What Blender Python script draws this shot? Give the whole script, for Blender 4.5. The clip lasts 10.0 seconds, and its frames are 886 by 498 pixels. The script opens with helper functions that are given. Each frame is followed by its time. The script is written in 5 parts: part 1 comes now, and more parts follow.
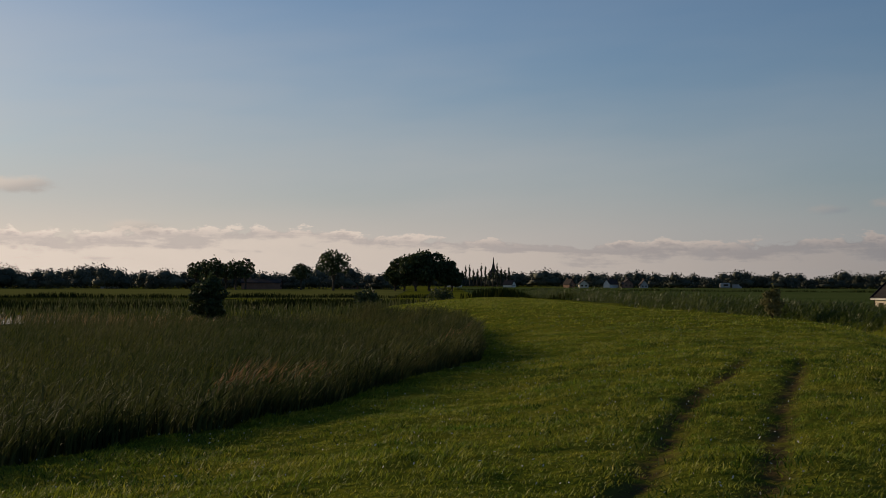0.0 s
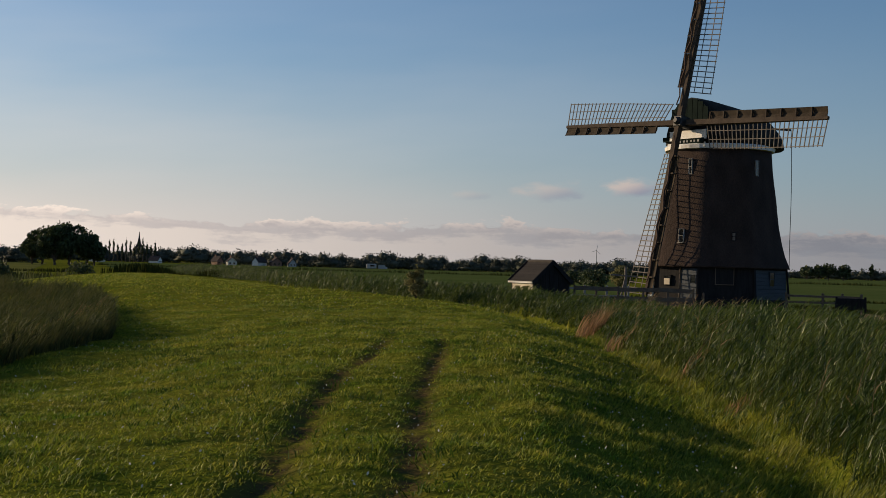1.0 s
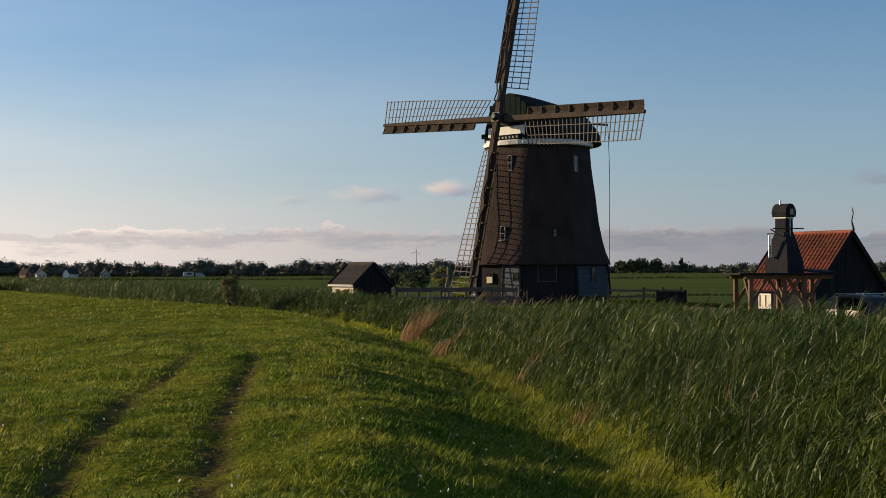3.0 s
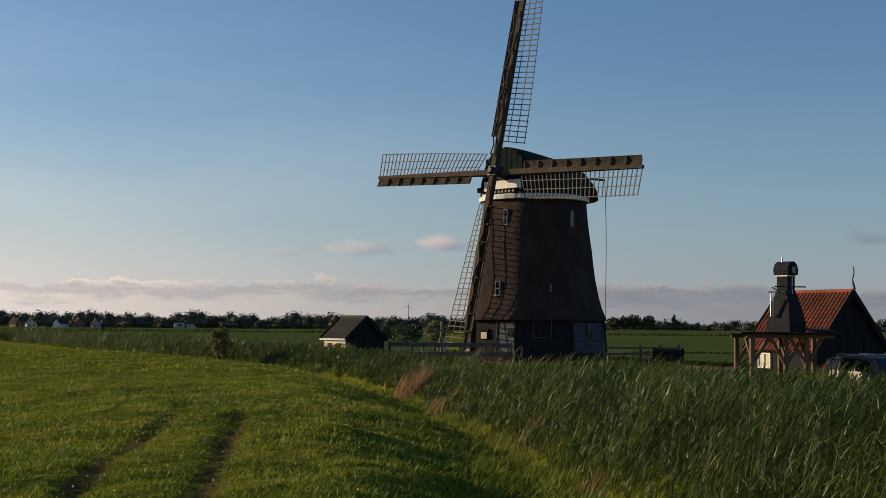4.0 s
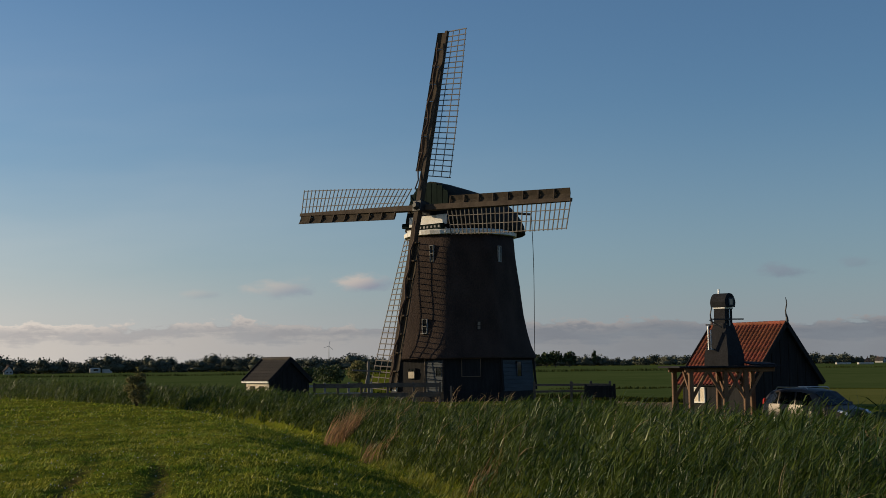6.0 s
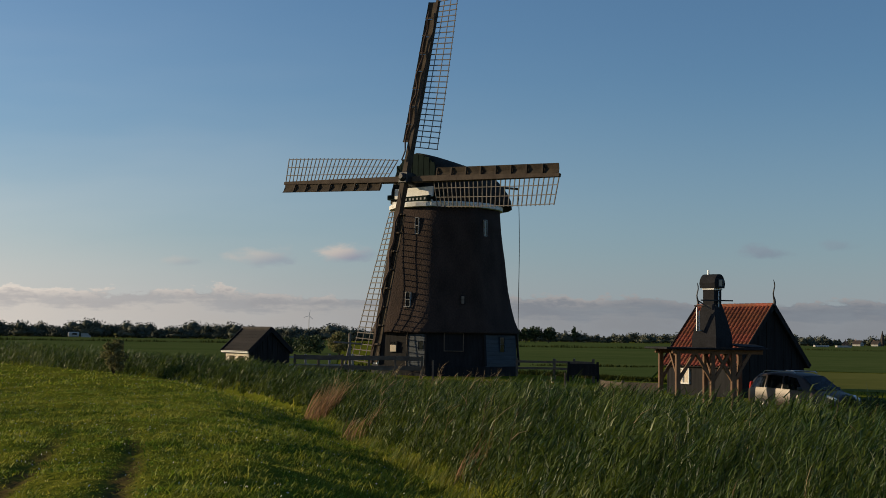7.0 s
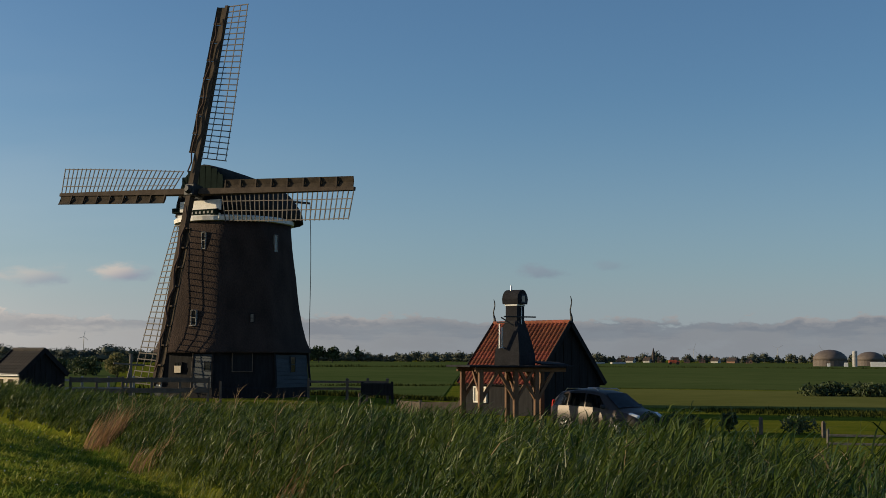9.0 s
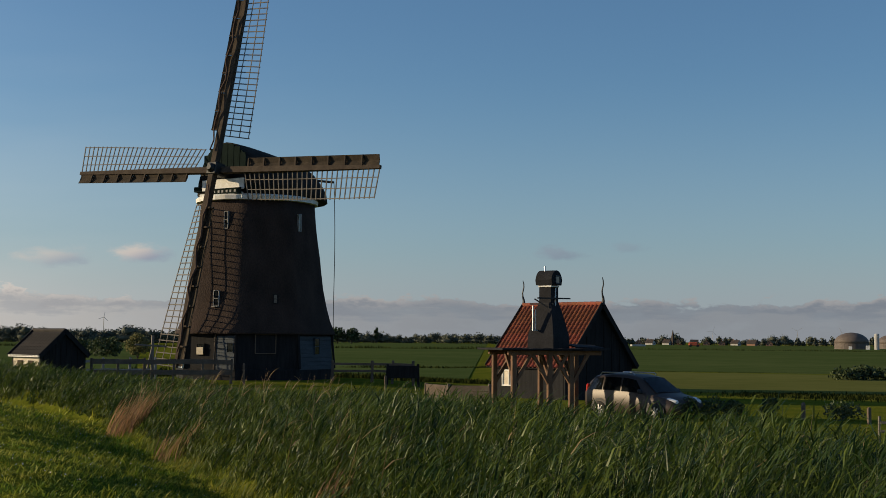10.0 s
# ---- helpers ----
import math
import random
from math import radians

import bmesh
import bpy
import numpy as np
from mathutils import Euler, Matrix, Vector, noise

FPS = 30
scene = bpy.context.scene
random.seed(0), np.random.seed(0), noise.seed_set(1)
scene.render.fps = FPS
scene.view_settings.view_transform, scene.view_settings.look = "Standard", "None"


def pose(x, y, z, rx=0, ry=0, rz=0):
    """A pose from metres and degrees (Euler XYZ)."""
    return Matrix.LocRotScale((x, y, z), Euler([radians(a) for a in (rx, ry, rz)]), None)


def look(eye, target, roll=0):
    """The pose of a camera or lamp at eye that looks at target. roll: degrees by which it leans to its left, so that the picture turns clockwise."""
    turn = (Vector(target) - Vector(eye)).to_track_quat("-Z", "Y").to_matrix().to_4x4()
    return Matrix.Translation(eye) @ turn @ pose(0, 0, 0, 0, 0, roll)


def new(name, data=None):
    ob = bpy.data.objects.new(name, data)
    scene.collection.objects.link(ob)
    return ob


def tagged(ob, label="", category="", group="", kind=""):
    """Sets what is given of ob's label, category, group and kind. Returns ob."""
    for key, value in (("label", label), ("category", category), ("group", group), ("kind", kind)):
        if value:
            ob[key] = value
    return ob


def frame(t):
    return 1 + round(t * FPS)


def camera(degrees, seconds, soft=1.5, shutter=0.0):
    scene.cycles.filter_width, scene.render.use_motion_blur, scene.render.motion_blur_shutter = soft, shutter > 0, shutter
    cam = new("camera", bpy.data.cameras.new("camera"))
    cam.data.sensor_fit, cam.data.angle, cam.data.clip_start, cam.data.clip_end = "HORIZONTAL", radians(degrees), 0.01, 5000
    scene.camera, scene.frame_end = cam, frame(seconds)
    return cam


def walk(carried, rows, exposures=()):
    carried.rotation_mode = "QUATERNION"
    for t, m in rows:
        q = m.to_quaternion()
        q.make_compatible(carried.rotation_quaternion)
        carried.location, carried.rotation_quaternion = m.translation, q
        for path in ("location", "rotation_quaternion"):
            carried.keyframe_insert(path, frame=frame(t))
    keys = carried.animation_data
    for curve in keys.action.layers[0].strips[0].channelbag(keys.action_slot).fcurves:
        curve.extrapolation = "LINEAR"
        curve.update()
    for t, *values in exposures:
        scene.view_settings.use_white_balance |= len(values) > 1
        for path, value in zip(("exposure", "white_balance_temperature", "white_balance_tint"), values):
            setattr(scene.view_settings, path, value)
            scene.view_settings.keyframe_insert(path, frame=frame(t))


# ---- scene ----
def walkpose(x, y, z, heading, pitch, roll):
    """Camera pose: heading clockwise from north, pitch upwards, roll with the right side raised (degrees)."""
    return pose(x, y, z, 90 + pitch, 0, -heading) @ pose(0, 0, 0, 0, 0, roll)


cam = camera(37.47, 10.0, soft=0.8, shutter=0.0)
# path begin
PATH = [
    (0.0, walkpose(0.825, -5.341, 1.548, -25.509, 1.415, 0.232)),
    (0.5, walkpose(0.664, -4.623, 1.535, -15.860, 1.445, 1.924)),
    (1.0, walkpose(0.582, -4.128, 1.506, -10.214, 0.702, 1.550)),
    (1.5, walkpose(0.513, -3.549, 1.512, -6.383, 0.542, 0.872)),
    (2.0, walkpose(0.427, -2.946, 1.519, -3.976, -0.112, 0.530)),
    (2.2, walkpose(0.403, -2.721, 1.531, -2.740, 1.037, 0.311)),
    (3.3, walkpose(0.282, -1.245, 1.471, -2.406, 0.906, -0.292)),
    (3.5, walkpose(0.236, -0.970, 1.480, -2.977, 1.017, -0.285)),
    (4.0, walkpose(0.175, -0.621, 1.502, -2.010, 3.313, 0.499)),
    (4.5, walkpose(-0.000, 0.000, 1.479, 0.000, 4.706, 0.286)),
    (5.0, walkpose(-0.088, 0.514, 1.469, -0.550, 4.281, -0.013)),
    (5.5, walkpose(-0.179, 0.867, 1.486, 0.869, 5.333, -0.618)),
    (5.7, walkpose(-0.189, 1.061, 1.500, 1.594, 5.258, -0.950)),
    (6.8, walkpose(-0.316, 1.992, 1.587, 1.268, 3.996, 0.906)),
    (7.0, walkpose(-0.349, 2.237, 1.600, 2.313, 3.827, 0.844)),
    (7.5, walkpose(-0.449, 3.084, 1.597, 4.268, 4.293, 0.461)),
    (8.0, walkpose(-0.535, 3.754, 1.581, 4.374, 4.399, 1.138)),
    (8.5, walkpose(-0.638, 4.309, 1.582, 9.306, 4.999, 0.885)),
    (9.0, walkpose(-0.638, 4.671, 1.579, 11.835, 4.771, 0.336)),
    (9.5, walkpose(-0.728, 5.429, 1.582, 10.687, 4.019, 0.634)),
    (10.0, walkpose(-0.789, 6.252, 1.609, 11.026, 3.960, 0.522)),
]
# path end
EXPOSURES = [(0.0, -0.62, 6600, 12), (0.5, -0.42, 6560, 12), (1.0, -0.12, 6540, 12), (1.5, 0.02, 6540, 12), (2.0, 0.24, 6540, 12), (3.5, 0.18, 6480, 11), (4.5, -0.14, 6430, 9), (5.0, -0.05, 6420, 9), (5.5, -0.2, 6400, 8), (7.0, -0.1, 6380, 7), (8.5, -0.12, 6370, 6), (9.5, 0.04, 6370, 6), (10.0, 0.0, 6360, 6)]
walk(cam, PATH, EXPOSURES)

# ---- light ----
SUN_AZ, SUN_EL = radians(-73), radians(14)      # clockwise from north (+Y), above the horizon
sun_to = Vector((math.sin(SUN_AZ) * math.cos(SUN_EL), math.cos(SUN_AZ) * math.cos(SUN_EL), math.sin(SUN_EL)))
sun = new("sun", bpy.data.lights.new("sun", "SUN"))
sun.data.energy, sun.data.angle, sun.data.color = 5.0, radians(0.6), (1.0, 0.77, 0.48)
sun.matrix_world = look(sun_to * 100, (0, 0, 0))

world = bpy.data.worlds.new("evening_sky")
scene.world = world
world.use_nodes = True
SKY = 0.112


def build_sky():
    nt = world.node_tree
    N, L = nt.nodes, nt.links
    N.clear()

    def val(x):
        return x.outputs[0] if hasattr(x, "outputs") else x

    def math_(op, a, b=0.0, c=None, clamp=False):
        n = N.new("ShaderNodeMath")
        n.operation, n.use_clamp = op, clamp
        for i, v in enumerate((a, b) if c is None else (a, b, c)):
            v = val(v)
            if isinstance(v, (int, float)):
                n.inputs[i].default_value = v
            else:
                L.new(v, n.inputs[i])
        return n

    def smooth(x, lo, hi):
        n = N.new("ShaderNodeMapRange")
        n.interpolation_type = "SMOOTHSTEP"
        L.new(val(x), n.inputs[0])
        for i, v in ((1, lo), (2, hi)):
            v = val(v)
            if isinstance(v, (int, float)):
                n.inputs[i].default_value = v
            else:
                L.new(v, n.inputs[i])
        return n

    def noise_(vec, scale, detail, rough=0.55):
        n = N.new("ShaderNodeTexNoise")
        n.inputs["Scale"].default_value, n.inputs["Detail"].default_value, n.inputs["Roughness"].default_value = scale, detail, rough
        L.new(vec.outputs[0], n.inputs["Vector"])
        return n

    def comb(x, y, z=0.0):
        n = N.new("ShaderNodeCombineXYZ")
        for i, v in enumerate((x, y, z)):
            v = val(v)
            if isinstance(v, (int, float)):
                n.inputs[i].default_value = v
            else:
                L.new(v, n.inputs[i])
        return n

    def mix(f, a, b):
        n = N.new("ShaderNodeMix")
        n.data_type = "RGBA"
        L.new(val(f), n.inputs[0])
        for i, v in ((6, a), (7, b)):
            if isinstance(v, tuple):
                n.inputs[i].default_value = (*v, 1)
            else:
                L.new(v, n.inputs[i])
        return n.outputs[2]

    tc = N.new("ShaderNodeTexCoord")
    sep = N.new("ShaderNodeSeparateXYZ")
    L.new(tc.outputs["Generated"], sep.inputs[0])
    az = math_("MULTIPLY", math_("ARCTAN2", sep.outputs[0], sep.outputs[1]), 57.2958)      # degrees
    el = math_("MULTIPLY", math_("ARCSINE", sep.outputs[2]), 57.2958)
    sky = N.new("ShaderNodeTexSky")
    sky.sky_type, sky.sun_disc = "NISHITA", False
    sky.sun_elevation, sky.sun_rotation = SUN_EL, SUN_AZ
    sky.air_density, sky.dust_density, sky.ozone_density = 1.0, 0.7, 4.2
    base = N.new("ShaderNodeVectorMath")
    base.operation = "SCALE"
    L.new(sky.outputs[0], base.inputs[0])
    base.inputs["Scale"].default_value = SKY
    col = base.outputs[0]
    toward = smooth(az, 16.0, -52.0)                       # towards the sun's side
    # thin veil of high cloud
    veil_n = noise_(comb(math_("MULTIPLY", math_("ADD", az, math_("MULTIPLY", el, -1.6)), 0.035), math_("MULTIPLY", el, 0.16)), 1.0, 4)
    veil = math_("MULTIPLY", smooth(veil_n, 0.22, 0.75), math_("MULTIPLY", toward, math_("MULTIPLY", smooth(el, 17.0, 1.5), 0.75)), clamp=True)
    col = mix(veil, col, (0.86, 0.80, 0.745))
    # pale air towards the horizon
    air = math_("MULTIPLY", smooth(el, 12.0, 0.5), 0.42)
    col = mix(air, col, mix(toward, (0.32, 0.385, 0.48), (0.62, 0.62, 0.63)))
    # warm haze low down
    haze = math_("MULTIPLY", smooth(el, 4.5, 0.0), math_("MULTIPLY_ADD", toward, 0.48, 0.42))
    col = mix(haze, col, mix(toward, (0.378, 0.378, 0.441), (1.12, 0.95, 0.80)))
    # bank of low cloud
    big = noise_(comb(math_("MULTIPLY", az, 0.11), math_("MULTIPLY", el, 0.22), 3.1), 1.0, 5, 0.5)
    fine = noise_(comb(math_("MULTIPLY", az, 0.62), math_("MULTIPLY", el, 1.5), 7.7), 1.0, 6, 0.6)
    top = math_("ADD", math_("ADD", math_("MULTIPLY_ADD", big, 1.5, 1.0), math_("MULTIPLY", toward, 0.35)), math_("MULTIPLY", math_("SUBTRACT", fine, 0.5), 1.9))
    depth = math_("SUBTRACT", top, el)
    bank = math_("MULTIPLY", smooth(depth, -0.04, 0.14), math_("MULTIPLY_ADD", smooth(fine, 0.30, 0.62), 0.25, 0.70))
    streak = noise_(comb(math_("MULTIPLY", az, 0.22), math_("MULTIPLY", el, 1.7), 1.3), 1.0, 6, 0.6)
    lit = mix(toward, (0.36, 0.335, 0.335), (1.42, 1.20, 1.0))
    dark = mix(toward, (0.20, 0.215, 0.25), (0.84, 0.73, 0.66))
    under = mix(toward, (0.255, 0.262, 0.285), (1.2, 1.03, 0.87))
    layer = math_("MULTIPLY", smooth(math_("ADD", depth, math_("MULTIPLY", math_("SUBTRACT", streak, 0.5), 2.4)), 0.30, 0.85), 0.92)
    body = mix(layer, mix(math_("MULTIPLY", smooth(fine, 0.42, 0.58), smooth(depth, 0.5, 0.0)), dark, lit), under)
    col = mix(bank, col, body)
    # single puffs: (azimuth, elevation, half-width, half-height, strength)
    for pa, pe, pw, ph, ps, warm in ((-2.0, 3.55, 1.25, 0.52, 0.95, 1), (-5.6, 3.30, 1.6, 0.50, 0.6, 1), (16.2, 3.75, 1.5, 0.40, 0.7, 0), (19.2, 4.0, 1.0, 0.30, 0.35, 0),
                                     (-43.6, 4.0, 1.6, 0.40, 0.7, 1), (-38.9, 2.3, 1.6, 0.35, 0.5, 1), (-9.0, 3.1, 1.0, 0.3, 0.3, 1)):
        dx = math_("DIVIDE", math_("SUBTRACT", az, pa), pw)
        dy = math_("DIVIDE", math_("SUBTRACT", el, pe), ph)
        dist = math_("SQRT", math_("ADD", math_("MULTIPLY", dx, dx), math_("MULTIPLY", dy, dy)))
        edge = math_("ADD", dist, math_("MULTIPLY", math_("SUBTRACT", fine, 0.5), -2.2))
        m = math_("MULTIPLY", smooth(edge, 1.05, 0.15), ps)
        shade = smooth(math_("SUBTRACT", math_("MULTIPLY", dx, 0.8), dy), 0.9, -0.7)
        col = mix(m, col, mix(shade, ((0.280, 0.301, 0.378) if warm else (0.215, 0.245, 0.31)) if pa > -30 else (0.62, 0.55, 0.50), ((0.62, 0.53, 0.475) if pa > -30 else (1.0, 0.85, 0.72)) if warm else (0.255, 0.285, 0.345)))
    bg = N.new("ShaderNodeBackground")
    L.new(col, bg.inputs[0])
    out = N.new("ShaderNodeOutputWorld")
    L.new(bg.outputs[0], out.inputs[0])


build_sky()

# ---- materials ----


def material(name, c1, c2, scale=3.0, rough=0.85, metal=0.0, bump=0.15, fine=8.0, spec=0.3, island=0.0, random_ob=0.0, stretch=(1, 1, 1), bump_dist=0.02, trans=0.0):
    """Procedural surface: two colours mixed by noise at two scales, with relief; island / random_ob vary the brightness piece by piece."""
    m = bpy.data.materials.new(name)
    m.use_nodes = True
    nt = m.node_tree
    N, L = nt.nodes, nt.links
    b = N["Principled BSDF"]
    b.inputs["Roughness"].default_value, b.inputs["Metallic"].default_value = rough, metal
    b.inputs["Specular IOR Level"].default_value = spec
    tc, mp = N.new("ShaderNodeTexCoord"), N.new("ShaderNodeMapping")
    mp.inputs["Scale"].default_value = stretch
    L.new(tc.outputs["Object"], mp.inputs[0])
    a, f = N.new("ShaderNodeTexNoise"), N.new("ShaderNodeTexNoise")
    for n, s in ((a, scale), (f, scale * fine)):
        n.inputs["Scale"].default_value, n.inputs["Detail"].default_value = s, 4
        L.new(mp.outputs[0], n.inputs["Vector"])
    add = N.new("ShaderNodeMath")
    add.operation = "MULTIPLY_ADD"
    add.inputs[1].default_value = 0.55
    half = N.new("ShaderNodeMath")
    half.operation = "MULTIPLY"
    half.inputs[1].default_value = 0.45
    L.new(a.outputs[0], add.inputs[0])
    L.new(f.outputs[0], half.inputs[0])
    L.new(half.outputs[0], add.inputs[2])
    r = N.new("ShaderNodeMapRange")
    r.inputs[1].default_value, r.inputs[2].default_value = 0.36, 0.64
    L.new(add.outputs[0], r.inputs[0])
    mx = N.new("ShaderNodeMix")
    mx.data_type = "RGBA"
    mx.inputs[6].default_value, mx.inputs[7].default_value = (*c1, 1), (*c2, 1)
    L.new(r.outputs[0], mx.inputs[0])
    col = mx.outputs[2]
    if island or random_ob:
        src = N.new("ShaderNodeNewGeometry").outputs["Random Per Island"] if island else N.new("ShaderNodeObjectInfo").outputs["Random"]
        hv = N.new("ShaderNodeHueSaturation")
        k = N.new("ShaderNodeMapRange")
        w = island or random_ob
        k.inputs[3].default_value, k.inputs[4].default_value = 1 - w, 1 + w
        L.new(src, k.inputs[0])
        L.new(k.outputs[0], hv.inputs["Value"])
        h2 = N.new("ShaderNodeMapRange")
        h2.inputs[3].default_value, h2.inputs[4].default_value = 0.5 + 0.035 * w, 0.5 - 0.035 * w
        L.new(src, h2.inputs[0])
        L.new(h2.outputs[0], hv.inputs["Hue"])
        L.new(col, hv.inputs["Color"])
        col = hv.outputs[0]
    L.new(col, b.inputs["Base Color"])
    if bump:
        bp = N.new("ShaderNodeBump")
        bp.inputs["Strength"].default_value, bp.inputs["Distance"].default_value = bump, bump_dist
        L.new(f.outputs[0], bp.inputs["Height"])
        L.new(bp.outputs[0], b.inputs["Normal"])
    if trans:
        t = N.new("ShaderNodeBsdfTranslucent")
        L.new(col, t.inputs[0])
        ms = N.new("ShaderNodeMixShader")
        ms.inputs[0].default_value = trans
        out = N["Material Output"]
        L.new(b.outputs[0], ms.inputs[1])
        L.new(t.outputs[0], ms.inputs[2])
        L.new(ms.outputs[0], out.inputs[0])
    return m


M_GROUND = material("meadow_soil_and_grass", (0.075, 0.100, 0.010), (0.16, 0.155, 0.020), 0.35, 0.95, fine=22, bump=0.9, bump_dist=0.06, spec=0.0)
M_FIELD = material("far_meadow", (0.056, 0.084, 0.024), (0.088, 0.112, 0.036), 0.02, 0.95, fine=14, bump=0.3, spec=0.0)
M_FIELD2 = material("mown_yellow_meadow", (0.10, 0.110, 0.028), (0.142, 0.145, 0.042), 0.03, 0.95, fine=14, bump=0.3, spec=0.0)
M_DITCH = material("dark_sedge", (0.022, 0.03, 0.007), (0.048, 0.055, 0.014), 0.6, 0.95, fine=9, bump=0.4, spec=0.0)
M_CLUMP = material("dark_grass_clump", (0.026, 0.066, 0.007), (0.070, 0.110, 0.012), 0.9, 0.6, bump=0, spec=0.1, island=0.45, trans=0.35)
M_GRASS = material("grass_blade", (0.098, 0.180, 0.012), (0.32, 0.305, 0.036), 0.7, 0.6, bump=0, spec=0.12, island=0.55, trans=0.28)
M_REED = material("reed_leaf", (0.014, 0.042, 0.006), (0.100, 0.130, 0.020), 0.7, 0.42, bump=0, spec=0.2, island=0.65, trans=0.3)
M_REEDDRY = material("dry_reed", (0.2, 0.14, 0.065), (0.32, 0.23, 0.115), 0.7, 0.7, bump=0, spec=0.3, island=0.4, trans=0.3)
M_PLUME = material("pinkish_seed_head", (0.21, 0.125, 0.058), (0.32, 0.2, 0.105), 0.7, 0.8, bump=0, spec=0.2, island=0.35, trans=0.35)
M_BEDGRASS = material("marsh_reed", (0.030, 0.052, 0.014), (0.098, 0.100, 0.034), 0.16, 0.8, fine=5, bump=0, spec=0.15, island=0.45, trans=0.3)
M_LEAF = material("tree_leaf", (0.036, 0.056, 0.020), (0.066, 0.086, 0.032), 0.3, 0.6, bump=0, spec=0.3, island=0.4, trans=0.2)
# lighter and greyer than M_LEAF: the haze of distance is put into the colour
M_LEAFHAZE = material("distant_leaf_with_haze", (0.060, 0.068, 0.048), (0.100, 0.106, 0.076), 0.06, 0.8, bump=0, spec=0.2, island=0.35)
M_LEAFTAN = material("willow_shrub_leaf", (0.13, 0.132, 0.05), (0.20, 0.185, 0.08), 0.8, 0.7, bump=0, spec=0.2, island=0.35, trans=0.4)
M_BARK = material("bark", (0.045, 0.035, 0.025), (0.085, 0.068, 0.05), 3, 0.9, bump=0.6)
M_THATCH = material("old_brown_thatch", (0.028, 0.020, 0.0175), (0.055, 0.038, 0.032), 1.2, 0.95, fine=16, bump=0.9, bump_dist=0.05, stretch=(1, 1, 0.45), spec=0.15)
M_CAPTHATCH = material("dark_cap_thatch", (0.021, 0.02, 0.0185), (0.042, 0.039, 0.035), 1.6, 0.95, fine=14, bump=0.9, bump_dist=0.05, spec=0.15)
M_TARWOOD = material("tarred_planks", (0.011, 0.011, 0.0125), (0.025, 0.0245, 0.026), 1.3, 0.85, fine=12, bump=0.4, stretch=(6, 6, 0.6), spec=0.12)
M_BLUEWOOD = material("blue_grey_planks", (0.02, 0.031, 0.044), (0.04, 0.056, 0.076), 1.5, 0.6, fine=10, bump=0.3, stretch=(0.6, 0.6, 6))
M_WHITE = material("white_painted_wood", (0.62, 0.60, 0.56), (0.80, 0.78, 0.74), 2.2, 0.6, fine=9, bump=0.15)
M_GREEN = material("dark_green_paint", (0.007, 0.013, 0.011), (0.012, 0.021, 0.018), 2.0, 0.9, bump=0.15, spec=0.05)
M_STOCK = material("weathered_brown_beam", (0.045, 0.034, 0.027), (0.085, 0.066, 0.05), 2.2, 0.9, fine=9, bump=0.4, stretch=(1, 1, 1), spec=0.1)
M_LATTICE = material("grey_brown_lattice", (0.10, 0.086, 0.074), (0.19, 0.165, 0.14), 2.5, 0.8, fine=8, bump=0.2)
M_BOARD = material("sail_board", (0.026, 0.021, 0.017), (0.07, 0.054, 0.038), 1.5, 0.9, fine=9, bump=0.3, spec=0.1)
M_CLOTH = material("furled_brown_sailcloth", (0.055, 0.032, 0.024), (0.095, 0.058, 0.042), 3.0, 0.9, bump=0.6)
M_TILE = material("orange_clay_pantile", (0.135, 0.034, 0.017), (0.27, 0.078, 0.036), 1.2, 0.75, fine=7, bump=0.3, island=0.28)
M_DARKTILE = material("dark_shed_tile", (0.014, 0.011, 0.01), (0.03, 0.024, 0.02), 1.6, 0.8, fine=8, bump=0.3, island=0.3)
M_WHITEWALL = material("limewashed_wall", (0.55, 0.47, 0.36), (0.72, 0.64, 0.52), 2.4, 0.85, fine=7, bump=0.3)
M_TIMBER = material("warm_brown_timber", (0.095, 0.052, 0.03), (0.175, 0.1, 0.058), 2.6, 0.75, fine=9, bump=0.4)
M_SLATE = material("dark_zinc_sheet", (0.012, 0.012, 0.014), (0.024, 0.024, 0.028), 2.0, 0.85, fine=8, bump=0.2, spec=0.12)
M_FENCE = material("grey_weathered_fence_wood", (0.090, 0.066, 0.050), (0.16, 0.12, 0.09), 2.6, 0.85, fine=9, bump=0.4)
M_FRAME = material("weathered_grey_white_paint", (0.20, 0.20, 0.20), (0.34, 0.33, 0.32), 2.2, 0.7, fine=9, bump=0.15)
M_STEEL = material("galvanised_steel", (0.42, 0.43, 0.45), (0.56, 0.57, 0.59), 4.0, 0.4, metal=0.9, bump=0.05)
M_IRON = material("black_iron", (0.02, 0.02, 0.022), (0.04, 0.04, 0.042), 4.0, 0.5, metal=0.4, bump=0.1)
M_ROPE = material("rope", (0.10, 0.085, 0.07), (0.16, 0.14, 0.11), 8.0, 0.9, bump=0.2)
M_CAR = material("bronze_metallic_car_paint", (0.044, 0.032, 0.027), (0.056, 0.042, 0.035), 1.0, 0.42, metal=0.2, bump=0.0, spec=0.35)
M_RUBBER = material("tyre_rubber", (0.015, 0.015, 0.016), (0.03, 0.03, 0.03), 6, 0.8, bump=0.2)
M_PLASTIC = material("black_plastic", (0.018, 0.018, 0.02), (0.03, 0.03, 0.033), 6, 0.5, bump=0.05)
M_ALLOY = material("alloy_rim", (0.24, 0.24, 0.25), (0.32, 0.32, 0.33), 4, 0.3, metal=0.85, bump=0)
M_RED = material("red_lens", (0.35, 0.015, 0.012), (0.48, 0.025, 0.02), 4, 0.2, bump=0, spec=0.6)
M_LENS = material("clear_lamp_lens", (0.62, 0.63, 0.65), (0.75, 0.76, 0.78), 4, 0.12, bump=0, spec=0.8)
